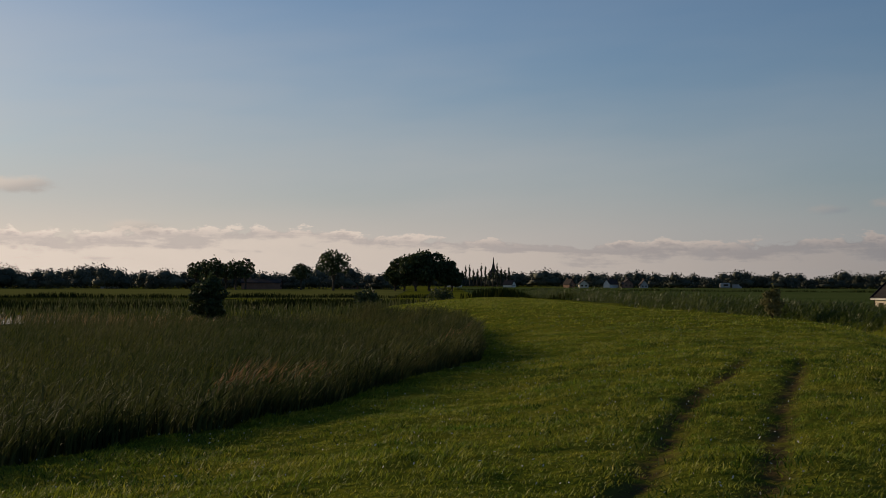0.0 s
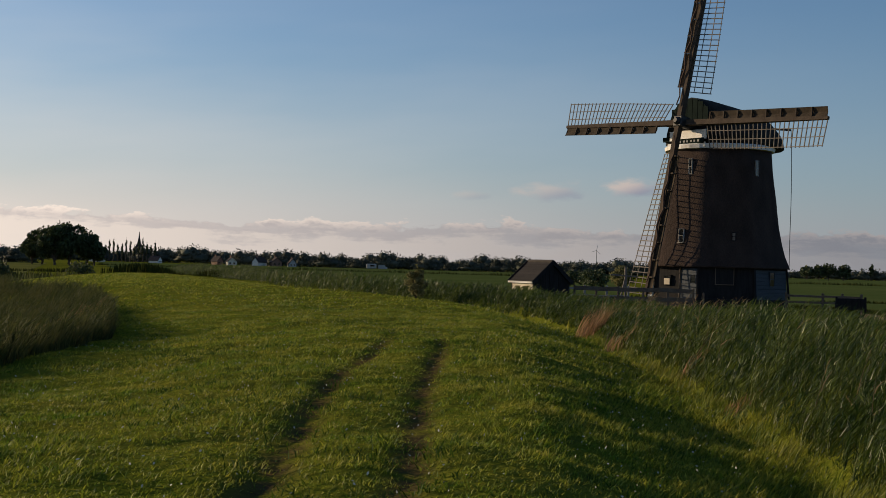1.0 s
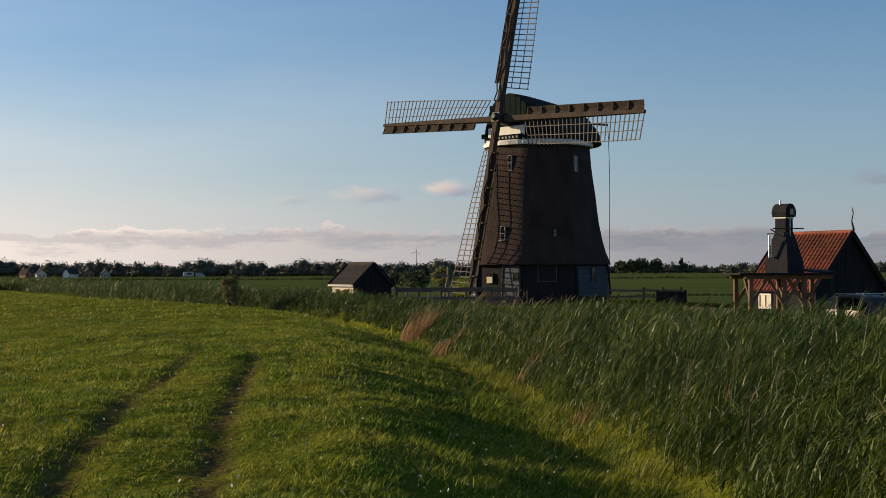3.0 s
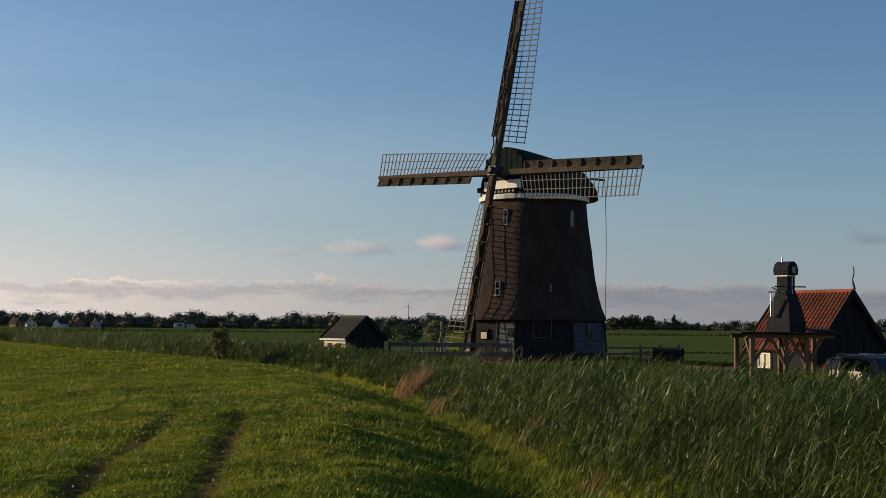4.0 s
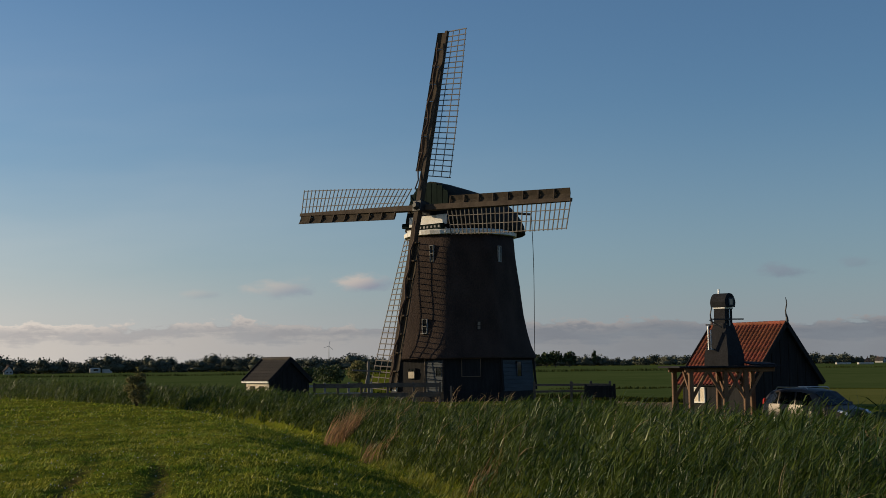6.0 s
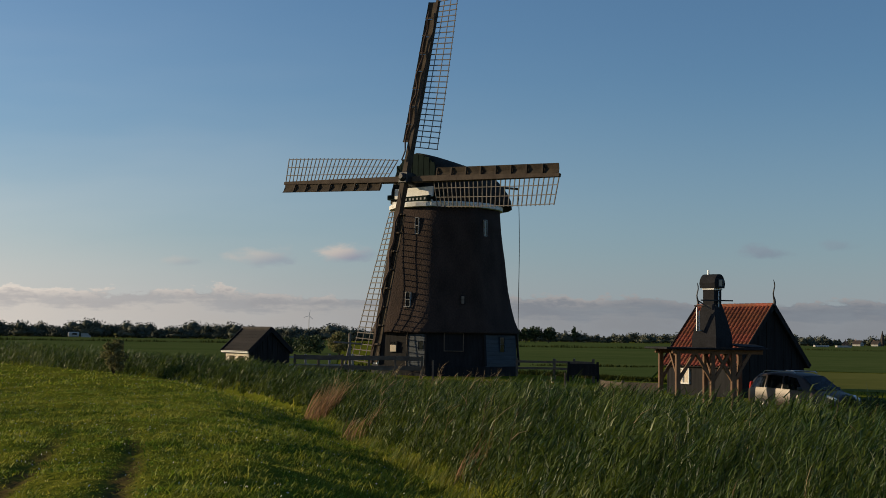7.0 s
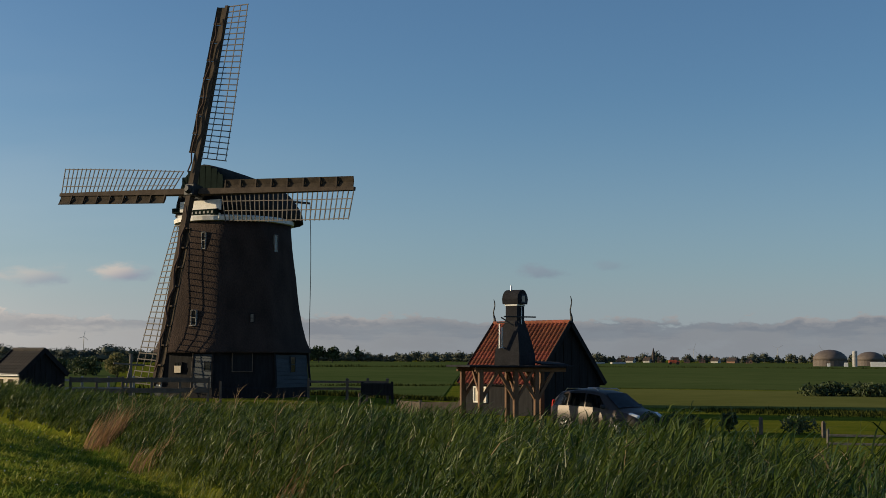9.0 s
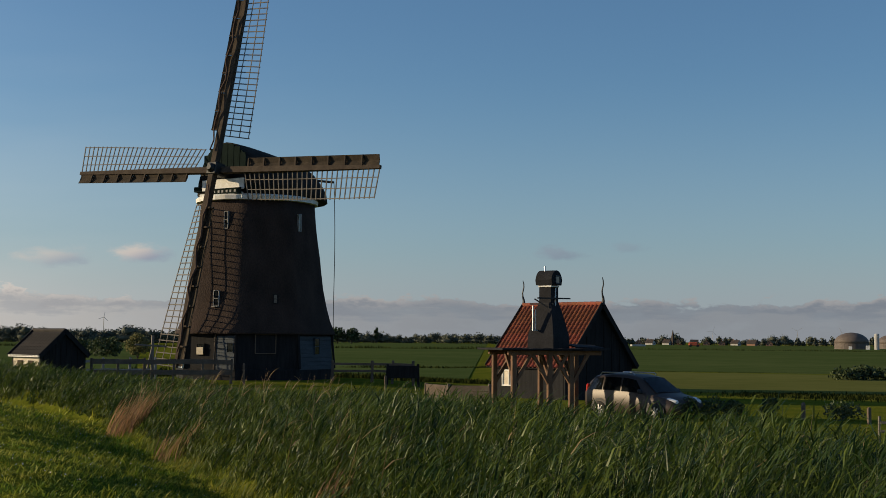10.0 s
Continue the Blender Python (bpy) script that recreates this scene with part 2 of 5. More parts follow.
M_ORANGE = material("orange_machine_paint", (0.52, 0.09, 0.04), (0.62, 0.14, 0.07), 0.5, 0.6, bump=0.1)
M_DOME = material("grey_membrane", (0.10, 0.08, 0.068), (0.14, 0.112, 0.095), 0.15, 0.7, fine=6, bump=0.1)
M_CONC = material("pale_concrete", (0.34, 0.33, 0.31), (0.46, 0.44, 0.41), 0.3, 0.8, fine=6, bump=0.2)
M_BRICK = material("far_brick_wall", (0.20, 0.11, 0.075), (0.28, 0.16, 0.11), 0.8, 0.85, bump=0.1)
M_ROOFGREY = material("far_roof_tile", (0.045, 0.038, 0.036), (0.08, 0.066, 0.06), 0.8, 0.8, bump=0.1, spec=0.02)
M_WATER = material("still_ditch_water", (0.012, 0.018, 0.02), (0.018, 0.024, 0.026), 0.5, 0.06, bump=0.05, fine=4, spec=0.6)


def glass_material():
    m = bpy.data.materials.new("window_glass")
    m.use_nodes = True
    b = m.node_tree.nodes["Principled BSDF"]
    b.inputs["Base Color"].default_value = (0.012, 0.015, 0.018, 1)
    b.inputs["Roughness"].default_value, b.inputs["Specular IOR Level"].default_value = 0.06, 0.75
    return m


M_GLASS = glass_material()

# ---- building helpers ----


def mesh_from(bm, name, mat):
    me = bpy.data.meshes.new(name)
    bm.normal_update()
    bm.to_mesh(me)
    bm.free()
    me.materials.append(mat)
    return me


def part(name, bm, mat, parent, label="", smooth=False):
    ob = new(name, mesh_from(bm, name, mat))
    ob.parent = parent
    if smooth:
        ob.data.shade_smooth()
    if label:
        ob["label"] = label
    return ob


def thing(name, at=(0, 0, 0), turn=0.0, label="", category="", group="", kind=""):
    ob = new(name)
    ob.matrix_basis = pose(*at, 0, 0, turn)
    return tagged(ob, label, category, group, kind)


def box(bm, c, s, m=None, bevel=0.0):
    """A box of size s about c, turned by m about its centre."""
    b2 = bmesh.new()
    bmesh.ops.create_cube(b2, size=1)
    bmesh.ops.scale(b2, vec=s, verts=b2.verts)
    if bevel:
        bmesh.ops.bevel(b2, geom=b2.edges[:], offset=bevel, segments=1, affect="EDGES")
    mm = Matrix.Translation(c) @ (m.to_4x4() if m else Matrix())
    bmesh.ops.transform(b2, matrix=mm, verts=b2.verts)
    join(bm, b2)
    return bm


def join(bm, other):
    made = {v: bm.verts.new(v.co) for v in other.verts}
    for f in other.faces:
        bm.faces.new([made[v] for v in f.verts])
    other.free()


def beam(bm, p, q, w, h, up=(0, 0, 1), bevel=0.0):
    """A squared beam from p to q, w wide and h high."""
    p, q = Vector(p), Vector(q)
    d = q - p
    x = d.normalized()
    z = Vector(up)
    z = (z - x * z.dot(x))
    if z.length < 1e-4:
        z = Vector((1, 0, 0)) - x * x.x
    z.normalize()
    y = z.cross(x)
    m = Matrix((x, y, z)).transposed()
    return box(bm, (p + q) / 2, (d.length, w, h), m, bevel)


def tube(bm, pts, radii, sides=8, cap=True):
    """A round bar through pts with one radius at each."""
    rings = []
    for i, p in enumerate(pts):
        p = Vector(p)
        d = (Vector(pts[min(i + 1, len(pts) - 1)]) - Vector(pts[max(i - 1, 0)])).normalized()
        a = d.cross(Vector((0.13, 0.21, 1))) if abs(d.z) < 0.95 else d.cross(Vector((1, 0.1, 0)))
        a.normalize()
        b = d.cross(a)
        r = radii[i] if isinstance(radii, (list, tuple)) else radii
        rings.append([bm.verts.new(p + (a * math.cos(2 * math.pi * k / sides) + b * math.sin(2 * math.pi * k / sides)) * r) for k in range(sides)])
    for u, v in zip(rings, rings[1:]):
        for k in range(sides):
            bm.faces.new((u[k], u[(k + 1) % sides], v[(k + 1) % sides], v[k]))
    if cap:
        bm.faces.new(rings[0][::-1])
        bm.faces.new(rings[-1])
    return bm


def loft(bm, rings, close=True, caps=True):
    vs = [[bm.verts.new(p) for p in r] for r in rings]
    n = len(vs[0])
    for u, v in zip(vs, vs[1:]):
        for k in range(n if close else n - 1):
            bm.faces.new((u[k], u[(k + 1) % n], v[(k + 1) % n], v[k]))
    if caps:
        bm.faces.new(vs[0][::-1])
        bm.faces.new(vs[-1])
    return bm


def raw_mesh(name, verts, faces, mat, smooth=False):
    """A mesh from numpy arrays: verts (n, 3), faces (m, k)."""
    me = bpy.data.meshes.new(name)
    k = faces.shape[1]
    me.vertices.add(len(verts))
    me.vertices.foreach_set("co", np.asarray(verts, np.float32).ravel())
    me.loops.add(faces.size)
    me.loops.foreach_set("vertex_index", faces.astype(np.int32).ravel())
    me.polygons.add(len(faces))
    me.polygons.foreach_set("loop_start", np.arange(0, faces.size, k, dtype=np.int32))
    me.update(calc_edges=True)
    me.materials.append(mat)
    if smooth:
        me.shade_smooth()
    return me


def blades(name, base, height, width, heading, lean, curl, mat, segs=3):
    """Grass-like blades: base (n, 3); each bends towards its heading by lean (root) and curl (tip)."""
    n = len(base)
    t = np.linspace(0, 1, segs + 1)
    ang = lean[:, None] + curl[:, None] * t[None, :]
    step = (height / segs)[:, None]
    hx = np.concatenate([np.zeros((n, 1)), np.cumsum(np.sin(ang[:, :-1]) * step, 1)], 1)
    hz = np.concatenate([np.zeros((n, 1)), np.cumsum(np.cos(ang[:, :-1]) * step, 1)], 1)
    dx, dy = np.sin(heading)[:, None], np.cos(heading)[:, None]
    face = np.random.uniform(0, math.pi, n)
    sx, sy = np.cos(face)[:, None], np.sin(face)[:, None]
    w = width[:, None] * (np.array([0.75, 1.0, 0.7, 0.08]) if segs == 3 else np.array([0.9, 0.75, 0.06]))[None, :] / 2
    mid = np.stack([base[:, 0:1] + hx * dx, base[:, 1:2] + hx * dy, base[:, 2:3] + hz], -1)
    side = np.stack([sx * w, sy * w, 0 * w], -1)
    verts = np.stack([mid - side, mid + side], 2).reshape(-1, 3)
    k = 2 * (segs + 1)
    q = np.array([[2 * i, 2 * i + 1, 2 * i + 3, 2 * i + 2] for i in range(segs)])
    faces = (np.arange(n)[:, None, None] * k + q[None]).reshape(-1, 4)
    return raw_mesh(name, verts, faces, mat)


def cards(name, centres, size, mat, flat=0.0):
    """Small leaf-like quads at random turns round the centres."""
    n = len(centres)
    a = np.random.normal(size=(n, 3))
    a /= np.linalg.norm(a, axis=1)[:, None]
    b = np.cross(a, np.random.normal(size=(n, 3)))
    b /= np.linalg.norm(b, axis=1)[:, None]
    s = (size * np.random.uniform(0.6, 1.3, n))[:, None]
    v = np.stack([centres - a * s, centres - b * s * 0.55, centres + a * s, centres + b * s * 0.55], 1).reshape(-1, 3)
    return raw_mesh(name, v, np.arange(4 * n).reshape(-1, 4), mat)


# ---- ground ----
LEFT_Y = [-60, 5, 11, 16, 24.5, 36, 48, 63, 84, 133, 200]
LEFT_X = [-9.0, -9.0, -9.1, -10.3, -12.2, -17.5, -24.5, -37, -46, -63, -90]
RIGHT_Y = [-60, -5, 5.7, 10.5, 13.3, 24, 31, 41, 49, 56, 69, 133, 200]
RIGHT_X = [6.5, 3.6, 2.35, 1.85, 1.5, 0.1, -1.2, -3.0, -5.6, -9.5, -18.5, -56, -88]


def sstep(a, b, x):
    t = np.clip((x - a) / (b - a), 0, 1)
    return t * t * (3 - 2 * t)


def rut_distance(x, y):
    left = np.interp(y, [-10, 4.7, 11.6, 17.8, 24.4, 40, 60], [-1.2, -2.2, -3.66, -4.5, -5.6, -11.5, -24])
    right = np.interp(y, [-10, 4.7, 11.7, 19.4, 24.6, 40, 60], [-0.4, -1.2, -2.48, -3.6, -4.67, -10.2, -22.6])
    third = np.interp(y, [-10, 4, 9.8, 13.4, 21, 30], [0.8, 0.1, -0.5, -1.0, -2.1, -4.5])
    return np.minimum(np.minimum(np.abs(x - left), np.abs(x - right)), np.abs(x - third) * 1.5 + 0.17)


def value_noise(x, y, seed):
    """Smooth random lattice in 0..1, one cell to the metre."""
    ix, iy = np.floor(x), np.floor(y)
    fx, fy = x - ix, y - iy
    fx, fy = fx * fx * (3 - 2 * fx), fy * fy * (3 - 2 * fy)

    def h(a, b):
        v = np.sin(a * 127.1 + b * 311.7 + seed * 74.7) * 43758.5453
        return v - np.floor(v)
    return (h(ix, iy) * (1 - fx) + h(ix + 1, iy) * fx) * (1 - fy) + (h(ix, iy + 1) * (1 - fx) + h(ix + 1, iy + 1) * fx) * fy


def height(x, y):
    x, y = np.asarray(x, float), np.asarray(y, float)
    xl, xr = np.interp(y, LEFT_Y, LEFT_X), np.interp(y, RIGHT_Y, RIGHT_X)
    dr, dl = x - xr, xl - x
    far = -1.2
    ground = far + 0.5 * np.exp(-(((x - 3) / 11) ** 2 + ((y - 82) / 11) ** 2) ** 2) + 0.1 * np.exp(-(((x - 15) / 9) ** 2 + ((y - 57) / 12) ** 2) ** 2)
    dike = -0.38 * sstep(-6.0, 0.2, dl) - 0.72 * sstep(-3.3, 0.15, dr) + 0.54 * sstep(0.15, 1.2, dr)
    dike = dike - 0.06 * np.exp(-(rut_distance(x, y) / 0.16) ** 2) * (1 - sstep(18, 30, y))
    near = 1 - sstep(45, 80, y)
    dike = dike + 0.02 * np.sin(x * 1.7 + 0.6 * np.sin(y * 0.9)) * np.sin(y * 0.8 + 0.5)
    dike = dike + near * (0.085 * (value_noise(x * 1.1, y * 0.8, 1) - 0.5) + 0.055 * (value_noise(x * 2.9, y * 2.3, 2) - 0.5))
    off = np.maximum(sstep(4.5, 9.0, dr), sstep(0.0, 2.5, dl))
    off = np.maximum(off, sstep(120, 190, y))
    return dike * (1 - off) + ground * off


def steps_(parts):
    out = []
    for a, b, s in parts:
        out += list(np.arange(a, b, s))
    return np.array(out + [parts[-1][1]])


gx = steps_([(-4600, -600, 400), (-600, -120, 40), (-120, -30, 5), (-30, -14, 0.8), (-14, 8, 0.13), (8, 40, 1.0), (40, 160, 6), (160, 600, 40), (600, 4600, 400)])
gy = steps_([(-4600, -100, 450), (-100, -8, 6), (-8, 30, 0.15), (30, 60, 0.8), (60, 130, 2.0), (130, 400, 15), (400, 4600, 300)])
GX, GY = np.meshgrid(gx, gy)
gv = np.stack([GX, GY, height(GX, GY)], -1).reshape(-1, 3)
ii = (np.arange(len(gy) - 1)[:, None] * len(gx) + np.arange(len(gx) - 1)[None, :]).ravel()
gf = np.stack([ii, ii + 1, ii + 1 + len(gx), ii + len(gx)], 1)
ground = tagged(new("ground", raw_mesh("ground", gv, gf, M_GROUND, True)), "grassy dike top with wheel ruts and flat polder around it", "ground", kind="structure")
# bare soil in the two wheel ruts
soil = ground.data.attributes.new("wear", "FLOAT", "POINT")
wear = np.clip(np.exp(-(rut_distance(gv[:, 0], gv[:, 1]) / 0.15) ** 2), 0, 1) * (1 - sstep(16, 28, gv[:, 1]))
soil.data.foreach_set("value", wear.astype(np.float32))


def add_soil(m):
    N, L = m.node_tree.nodes, m.node_tree.links
    at = N.new("ShaderNodeAttribute")
    at.attribute_name = "wear"
    b = N["Principled BSDF"]
    old = b.inputs["Base Color"].links[0].from_socket
    nz = N.new("ShaderNodeTexNoise")
    nz.inputs["Scale"].default_value, nz.inputs["Detail"].default_value = 1.6, 5
    tc = N.new("ShaderNodeTexCoord")
    L.new(tc.outputs["Object"], nz.inputs["Vector"])
    r = N.new("ShaderNodeMapRange")
    r.inputs[1].default_value, r.inputs[2].default_value = 0.30, 0.50
    L.new(nz.outputs[0], r.inputs[0])
    k = N.new("ShaderNodeMath")
    k.operation = "MULTIPLY"
    L.new(at.outputs["Fac"], k.inputs[0])
    L.new(r.outputs[0], k.inputs[1])
    mx = N.new("ShaderNodeMix")
    mx.data_type = "RGBA"
    L.new(k.outputs[0], mx.inputs[0])
    L.new(old, mx.inputs[6])
    mx.inputs[7].default_value = (0.075, 0.052, 0.026, 1)
    L.new(mx.outputs[2], b.inputs["Base Color"])


add_soil(M_GROUND)


def sheet(name, pts, mat, z, label, category="field", kind="structure"):
    """A level sheet of land with a little thickness."""
    bm = bmesh.new()
    top = [bm.verts.new((x, y, z)) for x, y in pts]
    f = bm.faces.new(top)
    ext = bmesh.ops.extrude_face_region(bm, geom=[f])
    bmesh.ops.translate(bm, vec=(0, 0, -0.5), verts=[v for v in ext["geom"] if isinstance(v, bmesh.types.BMVert)])
    bmesh.ops.recalc_face_normals(bm, faces=bm.faces)
    return tagged(new(name, mesh_from(bm, name, mat)), label, category, kind=kind)


def polar(a, r):
    """Bearing and distance from the dike top, whose line bends a little on the way."""
    return (float(np.interp(a, [-25, 0, 12], [0.8, 0, -0.7])) + r * math.sin(radians(a)), float(np.interp(a, [-25, 0, 12], [-5.3, 0, 5.5])) + r * math.cos(radians(a)))

# ---- the windmill ----
MILL = Vector((3.06, 82.5, -0.75))
mill = thing("windmill", MILL, 0, "dark thatched octagonal polder windmill with four lattice sails", "windmill")
MZ = -MILL.z
CORNER = [radians(a) for a in (-61, -16, 29, 74, 119, 164, 209, 254)]      # corner bearings seen from the camera's side


def mill_corner(i, r, z):
    a = CORNER[i % 8]
    return Vector((r * math.sin(a), -r * math.cos(a), z + MZ))


def octagon(rz, sub=1):
    return [[mill_corner(i, r, z).lerp(mill_corner(i + 1, r, z), k / sub) for i in range(8) for k in range(sub)] for r, z in rz]


PROFILE = [(4.74, 1.80), (4.70, 1.92), (4.41, 2.6), (4.20, 3.35), (3.98, 4.4), (3.86, 5.3), (3.76, 6.2), (3.62, 7.1), (3.50, 8.0), (3.39, 9.33)]


def soft_octagon(rz, sub=6, soft=0.3):
    """Octagon rings whose corners are worn round, as thatch is."""
    rings = []
    for ring, (r, z) in zip(octagon(rz, sub), rz):
        out = []
        for p in ring:
            flat = Vector((p.x, p.y, 0))
            out.append(Vector((0, 0, p.z)) + flat.lerp(flat.normalized() * r * 0.968, soft))
        rings.append(out)
    return rings


bm = loft(bmesh.new(), soft_octagon(PROFILE))
body = part("thatched_body", bm, M_THATCH, mill, smooth=True)
bm = loft(bmesh.new(), octagon([(4.62, -0.75), (4.62, -0.15), (4.55, -0.1), (4.40, 1.95)], 1))
base = part("base_wall", bm, M_TARWOOD, mill, "tarred wooden base wall")


def on_face(i, f, z, r, out=0.0):
    """A point on face i of an octagon of corner radius r: f from 0 to 1 across."""
    p = mill_corner(i, r, z).lerp(mill_corner(i + 1, r, z), f)
    n = (mill_corner(i, r, z) + mill_corner(i + 1, r, z)) / 2
    n.z = 0
    return p + n.normalized() * out


def radius_at(z):
    if z < 1.8:
        return 4.40 + (1.95 - z) * 0.08
    zs, rs = [p[1] for p in PROFILE], [p[0] for p in PROFILE]
    return float(np.interp(z, zs, rs))


def face_frame(i):
    a, b = mill_corner(i, 1, 0), mill_corner(i + 1, 1, 0)
    x = (b - a).normalized()
    return Matrix((x, Vector((0, 0, 1)).cross(x), Vector((0, 0, 1)))).transposed()


def mill_window(i, f, z, w, h, mat=M_FRAME, deep=0.06, panes=(2, 2), shelf=True, out=0.02, pane_mat=None):
    r = radius_at(z - h / 2)
    c = on_face(i, f, z, r, out)
    m = face_frame(i)
    root = new("window")
    root.parent = mill
    bm = bmesh.new()
    t = 0.045
    for dx, dz, sx, sz in ((-w / 2, 0, t, h + t), (w / 2, 0, t, h + t), (0, h / 2, w - t, t), (0, -h / 2, w - t, t)):
        box(bm, c + m @ Vector((dx, 0, dz)), (sx, deep * 2, sz), m, 0.008)
    for k in range(1, panes[0]):
        box(bm, c + m @ Vector((-w / 2 + w * k / panes[0], -deep * 0.6, 0)), (0.03, 0.03, h - t), m)
    for k in range(1, panes[1]):
        box(bm, c + m @ Vector((0, -deep * 0.6, -h / 2 + h * k / panes[1])), (w - t, 0.03, 0.03), m)
    part("window_frame", bm, mat, root, "weathered pale window frame" if mat is M_FRAME else "")
    bm = bmesh.new()
    box(bm, c + m @ Vector((0, -deep * 0.4, 0)), (w - t, 0.01, h - t), m)
    part("pane", bm, pane_mat or M_GLASS, root)
    if shelf:
        bm = bmesh.new()
        box(bm, c + m @ Vector((0, -deep - 0.06, -h / 2 - 0.02)), (w + 0.08, 0.12, 0.045), m, 0.008)
        part("window_sill", bm, mat, root)
    return root


# faces: 7 = far left, 0 = lit left face, 1 and 2 = shaded faces
mill_window(0, 0.60, 8.15, 0.24, 0.95, panes=(1, 2), shelf=False)
mill_window(0, 0.55, 3.75, 0.34, 0.85, panes=(1, 2))
mill_window(2, 0.30, 8.1, 0.26, 0.95, panes=(1, 2), shelf=False)
mill_window(1, 0.64, 3.75, 0.22, 0.5, M_TARWOOD, panes=(1, 2), shelf=False)
mill_window(0, 0.32, 0.95, 0.50, 0.60, M_TARWOOD, panes=(2, 1), shelf=False)
mill_window(0, 0.90, 1.05, 0.42, 0.52, M_BLUEWOOD, panes=(1, 1), shelf=False)
mill_window(2, 0.52, 1.15, 0.5, 0.9, M_BLUEWOOD, panes=(1, 2), shelf=False)
# a pale shutter closing half of the small low window
bm = bmesh.new()
box(bm, on_face(0, 0.32, 0.86, 4.46, 0.16), (0.46, 0.03, 0.40), face_frame(0), 0.01)
part("shutter", bm, M_WHITEWALL, mill, "pale cream half shutter")
mill_window(1, 0.47, 1.28, 1.12, 1.05, M_FENCE, panes=(1, 1), shelf=False, pane_mat=M_TARWOOD)
# blue-grey boarding on the corner fields of the base, plank by plank
plank_root = new("blue_boarding")
plank_root.parent = mill
for i, f0, f1 in ((2, 0.02, 0.98), (0, 0.62, 0.98), (7, 0.05, 0.97)):
    m = face_frame(i)
    for k in range(8):
        z = -0.05 + 0.235 * k
        r = radius_at(z)
        a, b = on_face(i, f0, z, r, 0.025), on_face(i, f1, z, r, 0.025)
        bm = bmesh.new()
        beam(bm, a, b, 0.03, 0.225, bevel=0.006)
        part("plank", bm, M_BLUEWOOD, plank_root)
# pale corner boards
for i in (0, 1, 2, 3):
    bm = bmesh.new()
    beam(bm, mill_corner(i, 4.66, -0.1), mill_corner(i, 4.47, 1.85), 0.12, 0.12, bevel=0.01)
    part("corner_board", bm, M_WHITE if i in (0,) else M_TARWOOD, mill)
bm = bmesh.new()
tube(bm, [on_face(0, 0.60, -0.4, 4.55, 0.08), on_face(0, 0.60, 1.8, 4.42, 0.06)], 0.045)
part("downpipe", bm, M_FENCE, mill)
# white rim under the cap
bm = bmesh.new()
n = 32
rim = []
for r, z in ((3.36, 9.28), (3.50, 9.30), (3.53, 9.52), (3.42, 9.60), (3.2, 9.60)):
    rim.append([Vector((r * math.cos(2 * math.pi * k / n), r * math.sin(2 * math.pi * k / n), z + MZ)) for k in range(n)])
loft(bm, rim)
part("white_rim", bm, M_WHITE, mill, "white painted rim below the cap", smooth=False)

# cap, turned to the sails
PHI, TILT, SPIN, ARM = radians(43.7), radians(9.8), radians(3.7), 11.18
HUB = Vector((0.579, 79.583, 10.924))
A = Vector((-math.sin(PHI), -math.cos(PHI), 0))                 # from the mill's middle towards the sails
H = Vector((math.cos(PHI), -math.sin(PHI), 0))                  # to the right, seen from the front
Zv = Vector((0, 0, 1))
CAP0 = Vector((0, 0, 9.66 + MZ))


def cap_section(s, w, h, sag=0.0):
    pts = []
    for k in range(17):
        a = math.pi * k / 16
        x = math.cos(a)
        z = math.sin(a) ** 0.85
        pts.append(CAP0 + A * s + H * (w * x * (1 - 0.25 * z * z) if abs(x) > 0 else 0) + Zv * (h * z - sag))
    return pts


bm = bmesh.new()
loft(bm, [cap_section(s, w, h, g) for s, w, h, g in ((-4.15, 0.35, 0.35, 0.15), (-4.0, 1.2, 0.95, 0.2), (-3.6, 2.05, 1.6, 0.2), (-3.0, 2.8, 2.15, 0.15), (-2.0, 3.35, 2.55, 0.1), (-0.9, 3.5, 2.66, 0.08),
                                                     (0.3, 3.4, 2.78, 0.05), (1.4, 3.0, 2.88, 0), (2.2, 2.5, 2.94, 0), (2.75, 2.15, 2.96, 0))])
part("cap", bm, M_CAPTHATCH, mill, "dark thatched boat-shaped cap", smooth=True)
bm = bmesh.new()
fr = Matrix((H, -A, Zv)).transposed()
loft(bm, [[CAP0 + A * s + H * (1.75 * math.cos(math.pi * k / 12)) + Zv * (1.25 + 1.62 * math.sin(math.pi * k / 12)) for k in range(13)] for s in (2.72, 2.84)])
part("cap_front", bm, M_GREEN, mill, "dark green boarded cap front")
for k in range(7):
    bm = bmesh.new()
    x = -1.35 + 0.45 * k
    hgt = 1.62 * math.sqrt(max(0.05, 1 - (x / 1.75) ** 2))
    box(bm, CAP0 + A * 2.86 + H * x + Zv * (1.25 + hgt / 2), (0.42, 0.035, hgt), fr, 0.008)
    part("cap_board", bm, M_GREEN, mill)
bm = bmesh.new()
box(bm, CAP0 + A * 3.14 + H * 0.15 + Zv * 0.50, (3.1, 0.10, 0.62), fr, 0.02)
box(bm, CAP0 + A * 3.10 + Zv * -0.14, (3.2, 0.12, 0.34), fr, 0.02)
part("white_front_board", bm, M_WHITE, mill, "white painted weather board under the cap front")
sign = new("name_board")
sign.parent = mill
bm = bmesh.new()
box(bm, CAP0 + A * 3.24 + H * 0.45 + Zv * 0.10, (2.3, 0.07, 0.36), fr, 0.03)
part("board", bm, M_GREEN, sign)
